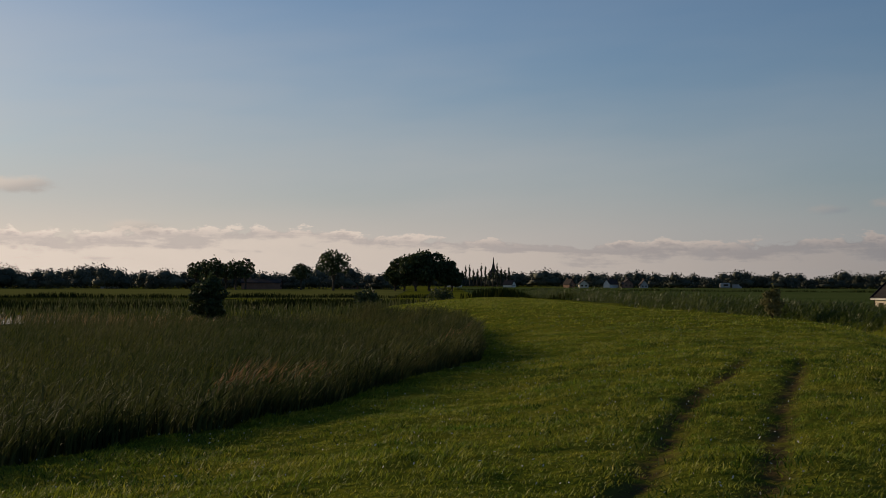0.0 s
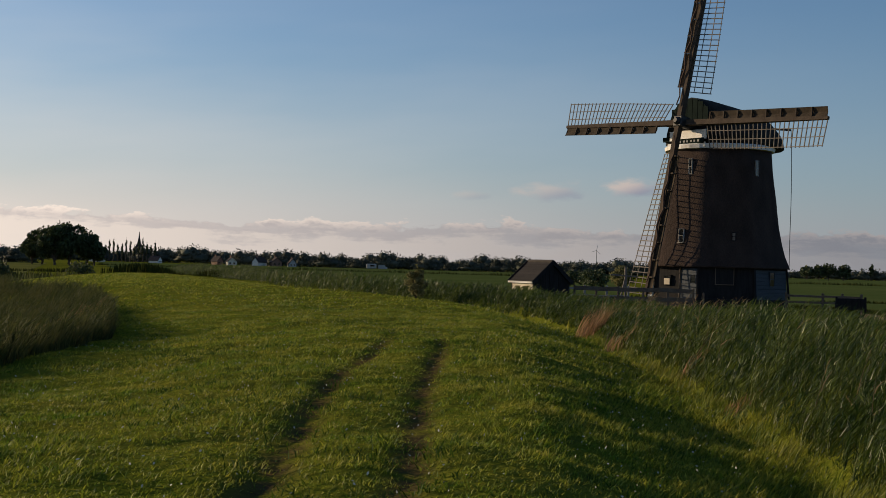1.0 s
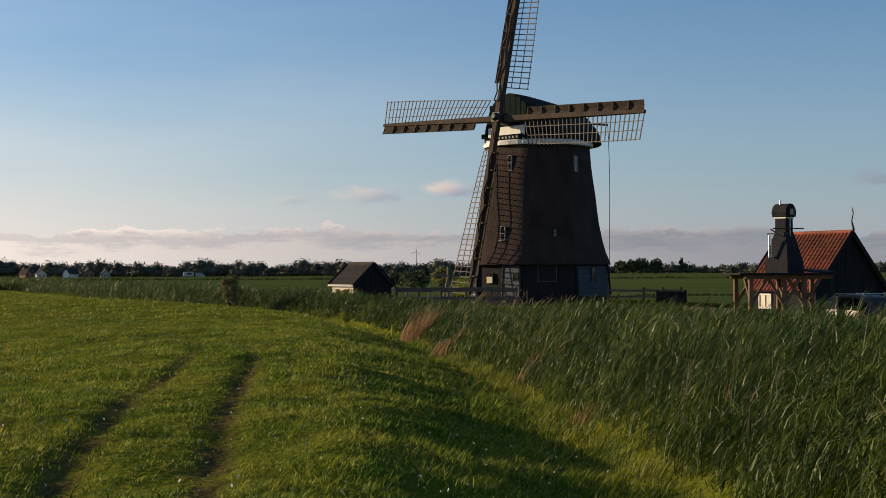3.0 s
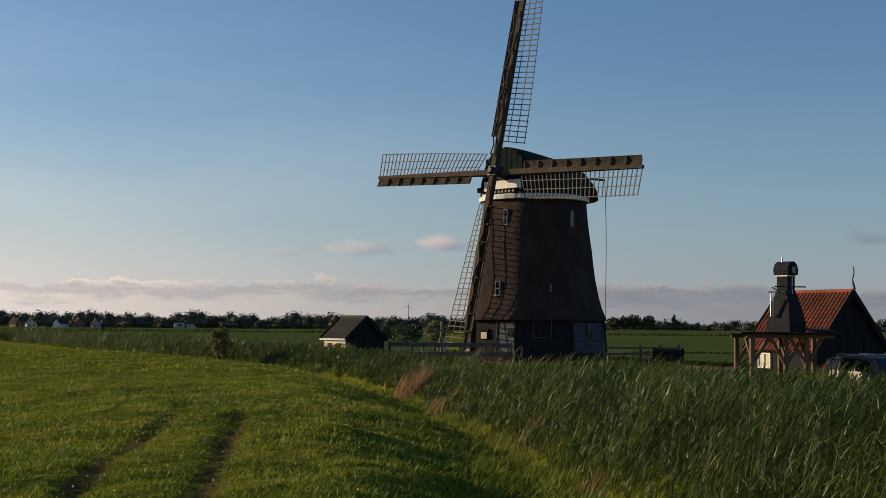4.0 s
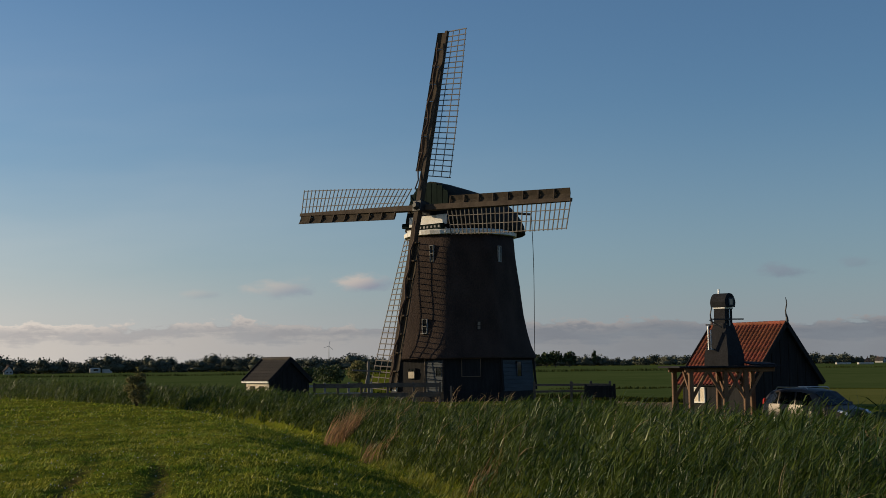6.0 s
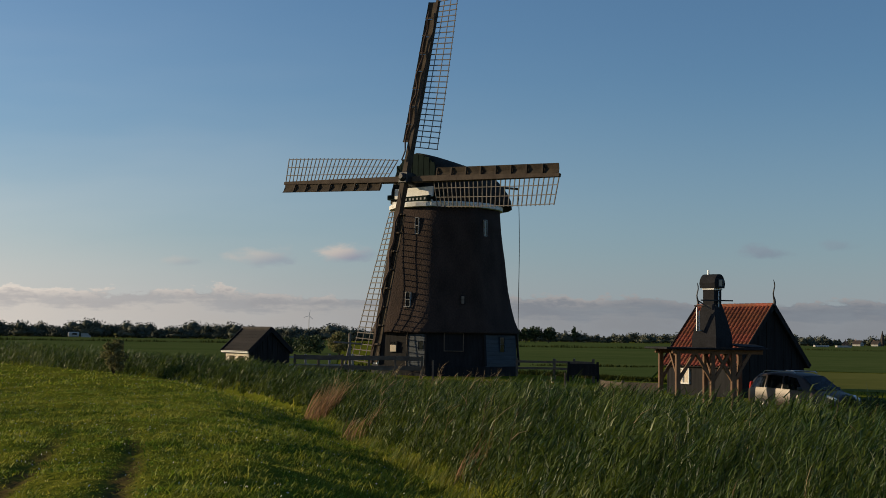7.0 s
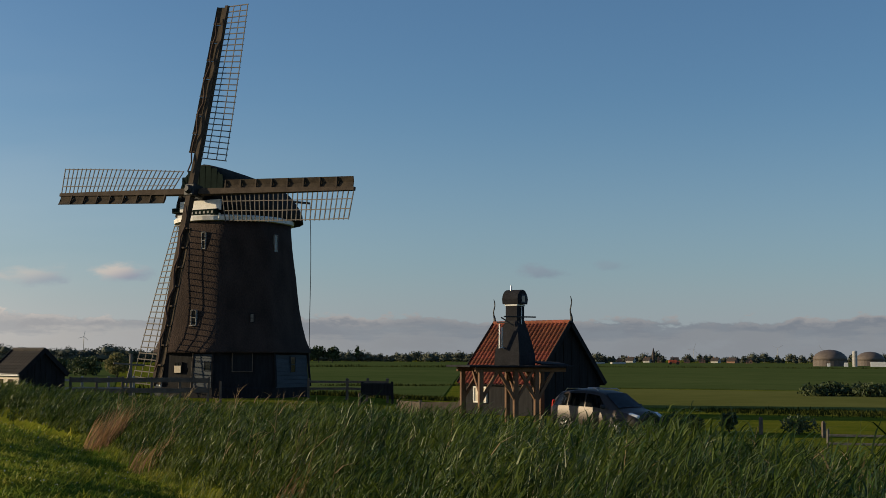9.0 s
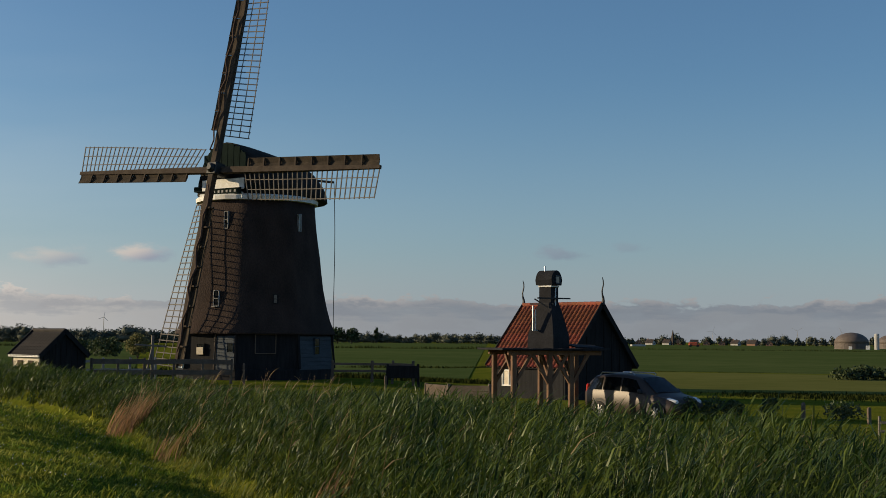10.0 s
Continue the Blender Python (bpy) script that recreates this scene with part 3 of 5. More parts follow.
for k in range(6):
    bm = bmesh.new()
    box(bm, CAP0 + A * 3.29 + H * (-0.45 + 0.30 * k + 0.02 * (k % 2) + 0.1) + Zv * 0.10, (0.13, 0.02, 0.13), fr)
    part("letter_bar", bm, M_FRAME, sign)
# beams through the cap front, brake pole and rope
bm = bmesh.new()
beam(bm, CAP0 + A * 2.75 + H * -2.3 + Zv * 0.36, CAP0 + A * 2.75 + H * 2.3 + Zv * 0.36, 0.3, 0.3, bevel=0.03)
part("storm_beam", bm, M_GREEN, mill)
ROPE_TOP = Vector((7.66, 84.0, 10.95)) - MILL
bm = bmesh.new()
beam(bm, CAP0 + A * -2.6 + H * 1.2 + Zv * 1.35, ROPE_TOP, 0.13, 0.13, bevel=0.02)
part("brake_pole", bm, M_STOCK, mill)
bm = bmesh.new()
tube(bm, [ROPE_TOP + Vector((0.05 * math.sin(k * 0.5), 0, -0.98 * k)) + Vector((0.014 * k, 0, 0)) for k in range(11)], 0.022, 5)
part("brake_rope", bm, M_ROPE, mill)
bm = bmesh.new()
hubc = HUB - MILL
AX = (A * math.cos(TILT) + Zv * math.sin(TILT)).normalized()
U0 = (Zv * math.cos(TILT) - A * math.sin(TILT)).normalized()
tube(bm, [hubc - AX * 1.6, hubc - AX * 0.5, hubc + AX * 0.45, hubc + AX * 0.6], [0.34, 0.34, 0.26, 0.15], 12)
box(bm, hubc, (0.72, 0.72, 0.8), Matrix((H, U0, AX)).transposed(), 0.06)
part("windshaft", bm, M_IRON, mill)

# four sails; local x across (lattice side), y outwards, z to the front
SAILF = Matrix((H, U0, AX)).transposed().to_4x4()


def build_sail(q, front):
    turn = Matrix.Rotation(-SPIN - q * math.pi / 2 + (radians(1.0) if q % 2 else 0), 4, "Z")
    fr4 = Matrix.Translation(hubc + AX * front) @ SAILF @ turn
    root = new("sail")
    root.parent = mill
    root.matrix_basis = fr4
    # stock
    bm = bmesh.new()
    for y0, y1, w0, w1 in ((0.0, ARM, 0.36, 0.20),):
        loft(bm, [[(-w / 2, y, -d / 2), (w / 2, y, -d / 2), (w / 2, y, d / 2), (-w / 2, y, d / 2)] for y, w, d in ((0, 0.34, 0.38), (2.5, 0.33, 0.36), (7, 0.27, 0.28), (ARM, 0.19, 0.18))])
    part("stock", bm, M_STOCK, root, "tapered brown stock beam")
    # lattice, twisted back towards the root
    y0, y1 = 1.95, ARM - 0.05
    width = 1.62

    def lat(u, y):
        a = radians(25 - 28 * (y - y0) / (y1 - y0))
        return Vector((u * math.cos(a), y, -u * math.sin(a) - 0.02))
    count = 28
    for k in range(count):
        y = y0 + (y1 - y0) * k / (count - 1)
        bm = bmesh.new()
        beam(bm, lat(-0.1, y), lat(width + 0.06, y), 0.052, 0.045, up=(0, 0, 1))
        part("lattice_bar", bm, M_LATTICE, root)
    for u in (width / 3, width * 2 / 3, width):
        bm = bmesh.new()
        for k in range(8):
            a, b = y0 + (y1 - y0) * k / 8, y0 + (y1 - y0) * (k + 1) / 8
            beam(bm, lat(u, a), lat(u, b), 0.04, 0.035, up=(0, 0, 1))
        part("lattice_rail", bm, M_LATTICE, root)
    # leading boards, set forward
    yb0, yb1 = 2.22, ARM - 0.08

    def brd(u, y):
        a = radians(7 + 5 * (y - yb0) / (yb1 - yb0))
        return Vector((-u * math.cos(a) - 0.10, y, u * math.sin(a) + 0.04))
    for k in range(8):
        a, b = yb0 + (yb1 - yb0) * k / 8 + 0.015, yb0 + (yb1 - yb0) * (k + 1) / 8 - 0.015
        bm = bmesh.new()
        off = Vector((0, 0, -0.04))
        loft(bm, [[brd(0.0, a), brd(0.27, a) + Vector((0, 0, -0.09)), brd(0.56, a), brd(0.56, a) + off, brd(0.27, a) + off * 2.2, brd(0.0, a) + off],
                  [brd(0.0, b), brd(0.27, b) + Vector((0, 0, -0.09)), brd(0.56, b), brd(0.56, b) + off, brd(0.27, b) + off * 2.2, brd(0.0, b) + off]])
        bmesh.ops.recalc_face_normals(bm, faces=bm.faces)
        part("leading_board", bm, M_BOARD, root)
        bm = bmesh.new()
        beam(bm, brd(-0.05, a + 0.02) + Vector((0, 0, 0.03)), brd(0.53, a + 0.02) + Vector((0, 0, 0.02)), 0.09, 0.10)
        part("rib", bm, M_STOCK, root)
    if q % 2:
        return root
    # furled cloth wound along the stock
    bm = bmesh.new()
    pts = [Vector((-0.24 + 0.13 * math.sin(k * 1.9 + q), 1.0 + (ARM - 1.8) * k / 16, 0.30 + 0.05 * math.cos(k * 1.3))) for k in range(17)]
    tube(bm, pts, [0.04 + 0.03 * math.sin(math.pi * k / 16) for k in range(17)], 6)
    part("furled_cloth", bm, M_CLOTH, root, "rolled brown sailcloth tied along the stock", smooth=True)
    return root


for q in range(4):
    build_sail(q, 0.16 if q % 2 == 0 else -0.19)

# ---- small shed ----


def gable_house(name, apex, turn, w, length, rise, wall_h, roof_mat, wall_mat, gable_mat, label, category, front_mat=None, over=0.18, cols=20, rows=12, amp=0.03):
    """A gabled building. apex: world place of the near gable's peak; the near gable looks along local -y; turn in degrees."""
    root = thing(name, (apex[0], apex[1], 0), turn, label, category)
    za = apex[2]
    ze = za - rise
    zg = ze - wall_h
    t = 0.12
    for nm, x, mat in (("front_wall", -w / 2 + t / 2, front_mat or wall_mat), ("back_wall", w / 2 - t / 2, wall_mat)):
        bm = bmesh.new()
        box(bm, (x, length / 2, (ze + zg) / 2), (t, length - 0.26, ze - zg), None, 0.01)
        part(nm, bm, mat, root)
    for nm, y in (("gable_wall", 0.06), ("far_gable_wall", length - 0.06)):
        gw = new(nm, None)
        gw.parent = root
        nb = 16
        for k in range(nb):
            x0, x1 = -w / 2 + w * k / nb + 0.004, -w / 2 + w * (k + 1) / nb - 0.004
            z0, z1 = za - rise * abs(x0) / (w / 2) - 0.08, za - rise * abs(x1) / (w / 2) - 0.08
            bm = bmesh.new()
            d = 0.02 if k % 2 else 0.0
            loft(bm, [[(x0, yy, zg), (x1, yy, zg), (x1, yy, z1), (x0, yy, z0)] for yy in (y - 0.05 - d, y + 0.05)])
            bmesh.ops.recalc_face_normals(bm, faces=bm.faces)
            part("board", bm, gable_mat, gw)
    run = math.hypot(w / 2 + over, rise * (1 + 2 * over / w))
    for side in (-1, 1):
        # wavy tile courses, each a little lapped over the one below
        nx = cols * 4 + 1
        vs, fs = [], []
        for r in range(rows):
            for e in (0, 1):
                u = (r + e * 1.08) / rows
                lift = 0.035 if e else 0.0
                for k in range(nx):
                    yy = -over + (length + 2 * over) * k / (nx - 1)
                    wv = amp * math.sin(2 * math.pi * k / 4)
                    px = (w / 2 + over) * u
                    pz = za - rise * px / (w / 2)
                    nxn = rise / math.hypot(rise, w / 2)
                    nzn = (w / 2) / math.hypot(rise, w / 2)
                    o = wv + lift + 0.06
                    vs.append((side * (px + nxn * o), yy, pz + nzn * o))
            b0 = r * 2 * nx
            for k in range(nx - 1):
                q = (b0 + k, b0 + k + 1, b0 + nx + k + 1, b0 + nx + k)
                fs.append(q if side > 0 else q[::-1])
        me = raw_mesh("roof_tiles", np.array(vs), np.array(fs), roof_mat, True)
        ob = new("roof_tiles", me)
        ob.parent = root
        ob["kind"] = "stuff"
        # boarding below the tiles
        bm = bmesh.new()
        e = Vector((side * (w / 2 + over), 0, za - rise * (1 + 2 * over / w)))
        loft(bm, [[(0, yy, za - 0.03), (e.x, yy, e.z - 0.03), (e.x, yy, e.z + 0.03), (0, yy, za + 0.03)] for yy in (-over, length + over)])
        bmesh.ops.recalc_face_normals(bm, faces=bm.faces)
        part("roof_deck", bm, M_TARWOOD, root)
        for yy in (-over - 0.02, length + over + 0.02):
            bm = bmesh.new()
            beam(bm, (0, yy, za + 0.05), (e.x, yy, e.z + 0.05), 0.05, 0.22)
            part("barge_board", bm, gable_mat, root)
    bm = bmesh.new()
    seg = 14
    for k in range(seg):
        a, b = -over + (length + 2 * over) * k / seg, -over + (length + 2 * over) * (k + 1) / seg + 0.03
        tube(bm, [(0, a, za + 0.07), (0, b, za + 0.085)], 0.10, 8)
    ob = part("ridge_tiles", bm, roof_mat, root)
    return root, ze, zg


shed, sze, szg = gable_house("shed", (-6.6, 71.6, 1.80), 35, 2.4, 2.75, 1.1, 1.5, M_DARKTILE, M_WHITEWALL, M_TARWOOD, "small dark tiled shed with a white front wall", "shed", over=0.12, cols=10, rows=8, amp=0.02)
bm = bmesh.new()
beam(bm, (-1.34, -0.1, sze - 0.06), (-1.34, 2.85, sze - 0.06), 0.06, 0.10)
part("white_eave_board", bm, M_WHITE, shed)
for y, mat in ((0.9, M_TARWOOD), (1.9, M_TARWOOD)):
    bm = bmesh.new()
    box(bm, (-1.2, y, sze - 0.55), (0.08, 0.5, 0.55), None, 0.01)
    part("shutter", bm, M_STOCK, shed)

# ---- tiled house ----
house, hze, hzg = gable_house("barn_house", (18.15, 65.0, 3.28), 29, 4.5, 4.95, 2.72, 1.7, M_TILE, M_BRICK, M_TARWOOD, "small black boarded barn with an orange pantile roof", "house", front_mat=M_TARWOOD, over=0.2, cols=20, rows=15, amp=0.065)
for y in (-0.22, 5.17):
    bm = bmesh.new()
    pts = [Vector((0.05 * math.sin(k * 1.25), y, 3.3 + 0.16 * k)) for k in range(9)]
    tube(bm, pts, [0.085, 0.08, 0.06, 0.04, 0.035, 0.035, 0.03, 0.03, 0.015], 6)
    part("finial", bm, M_IRON, house, "black curling gable finial")
win = new("window")
win.parent = house
bm = bmesh.new()
for dy, dz, sy, sz in ((-0.45, 0, 0.07, 0.75), (0.45, 0, 0.07, 0.75), (0, 0.36, 0.97, 0.07), (0, -0.36, 0.97, 0.07), (0, 0, 0.05, 0.68)):
    box(bm, (-2.29, 3.7 + dy, hze - 0.75 + dz), (0.10, sy, sz), None, 0.008)
part("window_frame", bm, M_WHITE, win)
bm = bmesh.new()
box(bm, (-2.27, 3.7, hze - 0.75), (0.02, 0.88, 0.68))
part("pane", bm, M_WHITEWALL, win)

# ---- little tower on a timber trestle ----
trestle = thing("trestle_tower", (11.95, 52.0, 0), 8, "small dark tower with a round cap on a brown timber trestle", "tower")
GZ = -1.15
posts = [(-1.62, -0.9), (-0.25, -0.9), (0.58, -0.9), (-1.62, 0.95), (0.2, 0.95), (1.62, 0.95)]
for x, y in posts:
    bm = bmesh.new()
    box(bm, (x, y, (GZ + 1.18) / 2), (0.17, 0.17, 1.18 - GZ), None, 0.015)
    part("post", bm, M_TIMBER, trestle)
for (x, y), ds in zip(posts, ((1,), (-1, 1), (-1, 1), (1,), (), (-1,))):
    for d in ds:
        bm = bmesh.new()
        beam(bm, (x, y, 0.02), (x + d * 0.68, y, 1.15), 0.11, 0.13, up=(0, 1, 0), bevel=0.01)
        part("brace", bm, M_TIMBER, trestle)
    if y < 0:
        bm = bmesh.new()
        beam(bm, (x, y, 0.25), (x, y + 0.75, 1.15), 0.10, 0.12, up=(1, 0, 0), bevel=0.01)
        part("brace", bm, M_TIMBER, trestle)
for y in (-0.9, 0.95):
    bm = bmesh.new()
    beam(bm, (-1.85, y, 1.17), (1.75, y, 1.17), 0.14, 0.16, bevel=0.015)
    part("girder", bm, M_TIMBER, trestle)
for k in range(11):
    bm = bmesh.new()
    box(bm, (-2.0 + 0.382 * k, 0, 1.29 + 0.006 * math.sin(k * 2.1)), (0.37, 2.5, 0.07), None, 0.008)
    part("deck_plank", bm, M_SLATE, trestle)


def square(w, d, z, cx=0.0):
    return [(cx - w / 2, -d / 2, z), (cx + w / 2, -d / 2, z), (cx + w / 2, d / 2, z), (cx - w / 2, d / 2, z)]


TW = 34
tow = new("tower_body")
tow.parent = trestle
tow.matrix_basis = pose(0.1, 0, 0, 0, 0, TW)
bm = loft(bmesh.new(), [square(1.10, 1.10, 1.32), square(1.09, 1.09, 1.72), square(1.04, 1.04, 1.86), square(0.92, 0.92, 2.15), square(0.71, 0.71, 2.62), square(0.52, 0.52, 2.98)])
part("flared_skirt", bm, M_SLATE, tow, "flared dark sheet-clad skirt")
bm = loft(bmesh.new(), [square(0.50, 0.50, 2.95), square(0.50, 0.50, 3.58)])
part("neck", bm, M_SLATE, tow)
bm = bmesh.new()
box(bm, (0, 0, 3.56), (0.56, 0.56, 0.06), None, 0.01)
part("white_ledge", bm, M_WHITE, tow)
bm = bmesh.new()
n = 12
loft(bm, [[(w * math.cos(math.pi * k / n) * (1.0 if 0 < k < n else 0.84), y, 3.60 + h * max(0.0, math.sin(math.pi * k / n)) ** 0.75) for k in range(n + 1)] for y, w, h in ((-0.37, 0.335, 0.50), (-0.34, 0.37, 0.54), (0.34, 0.37, 0.54), (0.37, 0.335, 0.50))])
bmesh.ops.recalc_face_normals(bm, faces=bm.faces)
part("round_cap", bm, M_SLATE, tow, "rounded barrel cap")
capwin = new("cap_window")
capwin.parent = tow
bm = bmesh.new()
for dx, dz, sx, sz in ((-0.15, 0, 0.04, 0.26), (0.15, 0, 0.04, 0.26), (0, 0.13, 0.34, 0.04), (0, -0.13, 0.34, 0.04)):
    box(bm, (dx, -0.385, 3.80 + dz), (sx, 0.04, sz))
part("window_frame", bm, M_BLUEWOOD, capwin)
bm = bmesh.new()
box(bm, (0, -0.377, 3.80), (0.28, 0.02, 0.24))
part("pane", bm, M_GLASS, capwin)
bm = bmesh.new()
beam(bm, (-0.52, -0.42, 3.12), (0.76, -0.42, 3.12), 0.06, 0.05)
beam(bm, (-0.50, 0.30, 2.92), (0.1, -0.40, 2.92), 0.05, 0.05)
beam(bm, (-0.50, -0.1, 3.1), (-0.1, -0.35, 2.80), 0.04, 0.05)
part("cross_arm", bm, M_IRON, trestle)
bm = bmesh.new()
tube(bm, [(-0.1, 0.1, 4.0), (-0.1, 0.1, 4.30)], 0.035, 8)
part("pin", bm, M_STEEL, tow)
bm = bmesh.new()
tube(bm, [(0.02, -0.27, 2.7), (0.02, -0.27, 3.5)], 0.03, 6)
part("drain_pipe", bm, M_STEEL, tow)
bm = bmesh.new()
tube(bm, [(-0.60, -0.2, 1.95), (-0.60, -0.2, 2.85)], 0.03, 8)
tube(bm, [(-0.50, -0.2, 1.95), (-0.50, -0.2, 2.72)], 0.028, 8)
beam(bm, (-0.62, -0.2, 1.97), (-0.2, -0.1, 1.97), 0.04, 0.04)
part("flue_pipe", bm, M_STEEL, trestle)
bm = bmesh.new()
box(bm, (1.45, -0.2, 1.40), (1.1, 1.0, 0.05), Euler((0.1, 0.03, 0)).to_matrix(), 0.01)
part("loose_sheet", bm, M_SLATE, trestle)

# ---- parked car ----
CAR = pose(15.37, 51.2, -1.19, 0, 0, -62)
car = new("car")
car.matrix_basis = CAR
tagged(car, "bronze metallic compact family car parked behind the reeds", "car")
# sections along the length: x, half width low, half width at belt, half width of roof, z bottom, z belt, z roof
SECT = [(-2.18, 0.70, 0.76, 0.60, 0.42, 0.80, 0.86), (-2.12, 0.80, 0.84, 0.66, 0.30, 0.92, 1.00), (-2.0, 0.84, 0.86, 0.64, 0.24, 0.98, 1.35), (-1.75, 0.85, 0.87, 0.62, 0.22, 0.98, 1.54), (-1.0, 0.86, 0.88, 0.63, 0.2, 0.97, 1.62), (-0.2, 0.86, 0.88, 0.63, 0.2, 0.95, 1.61),
        (0.35, 0.86, 0.88, 0.62, 0.2, 0.94, 1.52), (0.8, 0.86, 0.88, 0.64, 0.2, 0.93, 1.26), (1.18, 0.86, 0.87, 0.70, 0.2, 0.93, 0.98), (1.65, 0.85, 0.85, 0.70, 0.22, 0.85, 0.88), (2.0, 0.80, 0.80, 0.66, 0.26, 0.72, 0.77), (2.16, 0.70, 0.70, 0.6, 0.34, 0.58, 0.62)]


def car_ring(s, lo=True):
    x, a, b, c, z0, z1, z2 = s
    return [(x, -a * 0.9, z0), (x, -a, z0 + 0.12), (x, -b, (z0 + z1) / 2), (x, -b * 0.985, z1), (x, -c - 0.03, z2 - 0.05), (x, -c + 0.10, z2), (x, 0, z2 + 0.025), (x, c - 0.10, z2), (x, c + 0.03, z2 - 0.05), (x, b * 0.985, z1), (x, b, (z0 + z1) / 2), (x, a, z0 + 0.12), (x, a * 0.9, z0)]


bm = loft(bmesh.new(), [car_ring(s) for s in SECT])
bmesh.ops.recalc_face_normals(bm, faces=bm.faces)
ob = part("body", bm, M_CAR, car, smooth=True)


def side_pt(x, f, sgn, out=0.012):
    """A point on the car's glass side between belt (0) and roof (1)."""
    v = [np.interp(x, [s[0] for s in SECT], [s[k] for s in SECT]) for k in range(7)]
    y = v[2] * 0.985 + (v[3] + 0.03 - v[2] * 0.985) * f
    z = v[5] + (v[6] - 0.05 - v[5]) * f
    return Vector((x, sgn * (y + out), z + 0.004))


for sgn in (-1, 1):
    for x0, x1, x2, x3 in ((-1.95, -1.28, -1.30, -1.72), (-1.22, -0.38, -0.42, -1.20), (-0.30, 0.72, 0.28, -0.32)):
        bm = bmesh.new()
        lo = [side_pt(x0 + (x1 - x0) * k / 4, 0.10, sgn) for k in range(5)]
        hi = [side_pt(x3 + (x2 - x3) * k / 4, 0.88, sgn) for k in range(5)]
        loft(bm, [lo, hi], close=False, caps=False)
        bmesh.ops.solidify(bm, geom=bm.faces[:], thickness=0.01)
        part("side_window", bm, M_GLASS, car)
    mir = bmesh.new()
    box(mir, (0.72, sgn * 1.0, 1.04), (0.12, 0.22, 0.15), None, 0.04)
    part("mirror", mir, M_PLASTIC, car)
    bm = bmesh.new()
    tube(bm, [(-1.6, sgn * 0.56, 1.56), (-1.5, sgn * 0.56, 1.66), (0.0, sgn * 0.56, 1.66), (0.1, sgn * 0.56, 1.60)], 0.022, 6)
    part("roof_rail", bm, M_STEEL, car)
    bm = bmesh.new()
    box(bm, (-2.06, sgn * 0.74, 1.02), (0.14, 0.16, 0.42), Euler((0, 0.14, 0)).to_matrix(), 0.04)
    part("tail_light", bm, M_RED, car)
    bm = bmesh.new()
    box(bm, (1.90, sgn * 0.63, 0.74), (0.42, 0.22, 0.15), Euler((0, 0.28, -sgn * 0.35)).to_matrix(), 0.05)
    part("headlight", bm, M_LENS, car)
    for x in (-1.36, 1.32):
        wh = new("wheel")
        wh.parent = car
        bm = bmesh.new()
        prof = [(0.20, 0.09), (0.29, 0.10), (0.315, 0.07), (0.32, 0.0), (0.315, -0.07), (0.29, -0.10), (0.20, -0.09)]
        loft(bm, [[(x + r * math.cos(2 * math.pi * k / 20), sgn * 0.80 + o, 0.32 + r * math.sin(2 * math.pi * k / 20)) for k in range(20)] for r, o in prof], caps=False)
        part("tyre", bm, M_RUBBER, wh, smooth=True)
        bm = bmesh.new()
        for k in range(7):
            a = 2 * math.pi * k / 7
            beam(bm, (x, sgn * 0.885, 0.32), (x + 0.2 * math.cos(a), sgn * 0.875, 0.32 + 0.2 * math.sin(a)), 0.05, 0.03, up=(0, 1, 0))
        tube(bm, [(x, sgn * 0.80, 0.32), (x, sgn * 0.84, 0.32)], 0.205, 20)
        part("rim", bm, M_ALLOY, wh)
        bm = bmesh.new()
        loft(bm, [[(x + r * math.cos(math.pi * k / 12), sgn * 0.885 + o, 0.32 + r * math.sin(math.pi * k / 12)) for k in range(13)] for r, o in ((0.34, 0), (0.42, 0.0), (0.42, -0.03 * sgn), (0.34, -0.03 * sgn))], close=False, caps=False)
        part("wheel_arch", bm, M_PLASTIC, car)
bm = bmesh.new()
loft(bm, [[(0.42, y, 1.50 - abs(y) * 0.06) for y in (-0.55, -0.2, 0.2, 0.55)], [(1.16, y, 1.01 - abs(y) * 0.06) for y in (-0.66, -0.24, 0.24, 0.66)]], close=False, caps=False)
bmesh.ops.solidify(bm, geom=bm.faces[:], thickness=0.012)
bmesh.ops.translate(bm, vec=(0.04, 0, 0.035), verts=bm.verts)
part("windscreen", bm, M_GLASS, car)
bm = bmesh.new()
box(bm, (2.13, 0, 0.42), (0.12, 1.1, 0.16), None, 0.03)
box(bm, (2.15, 0, 0.60), (0.08, 0.8, 0.07), None, 0.02)
part("grille", bm, M_PLASTIC, car)
bm = bmesh.new()
box(bm, (2.20, 0, 0.46), (0.02, 0.5, 0.10), None, 0.005)
part("plate", bm, M_WHITE, car)

# ---- fences ----


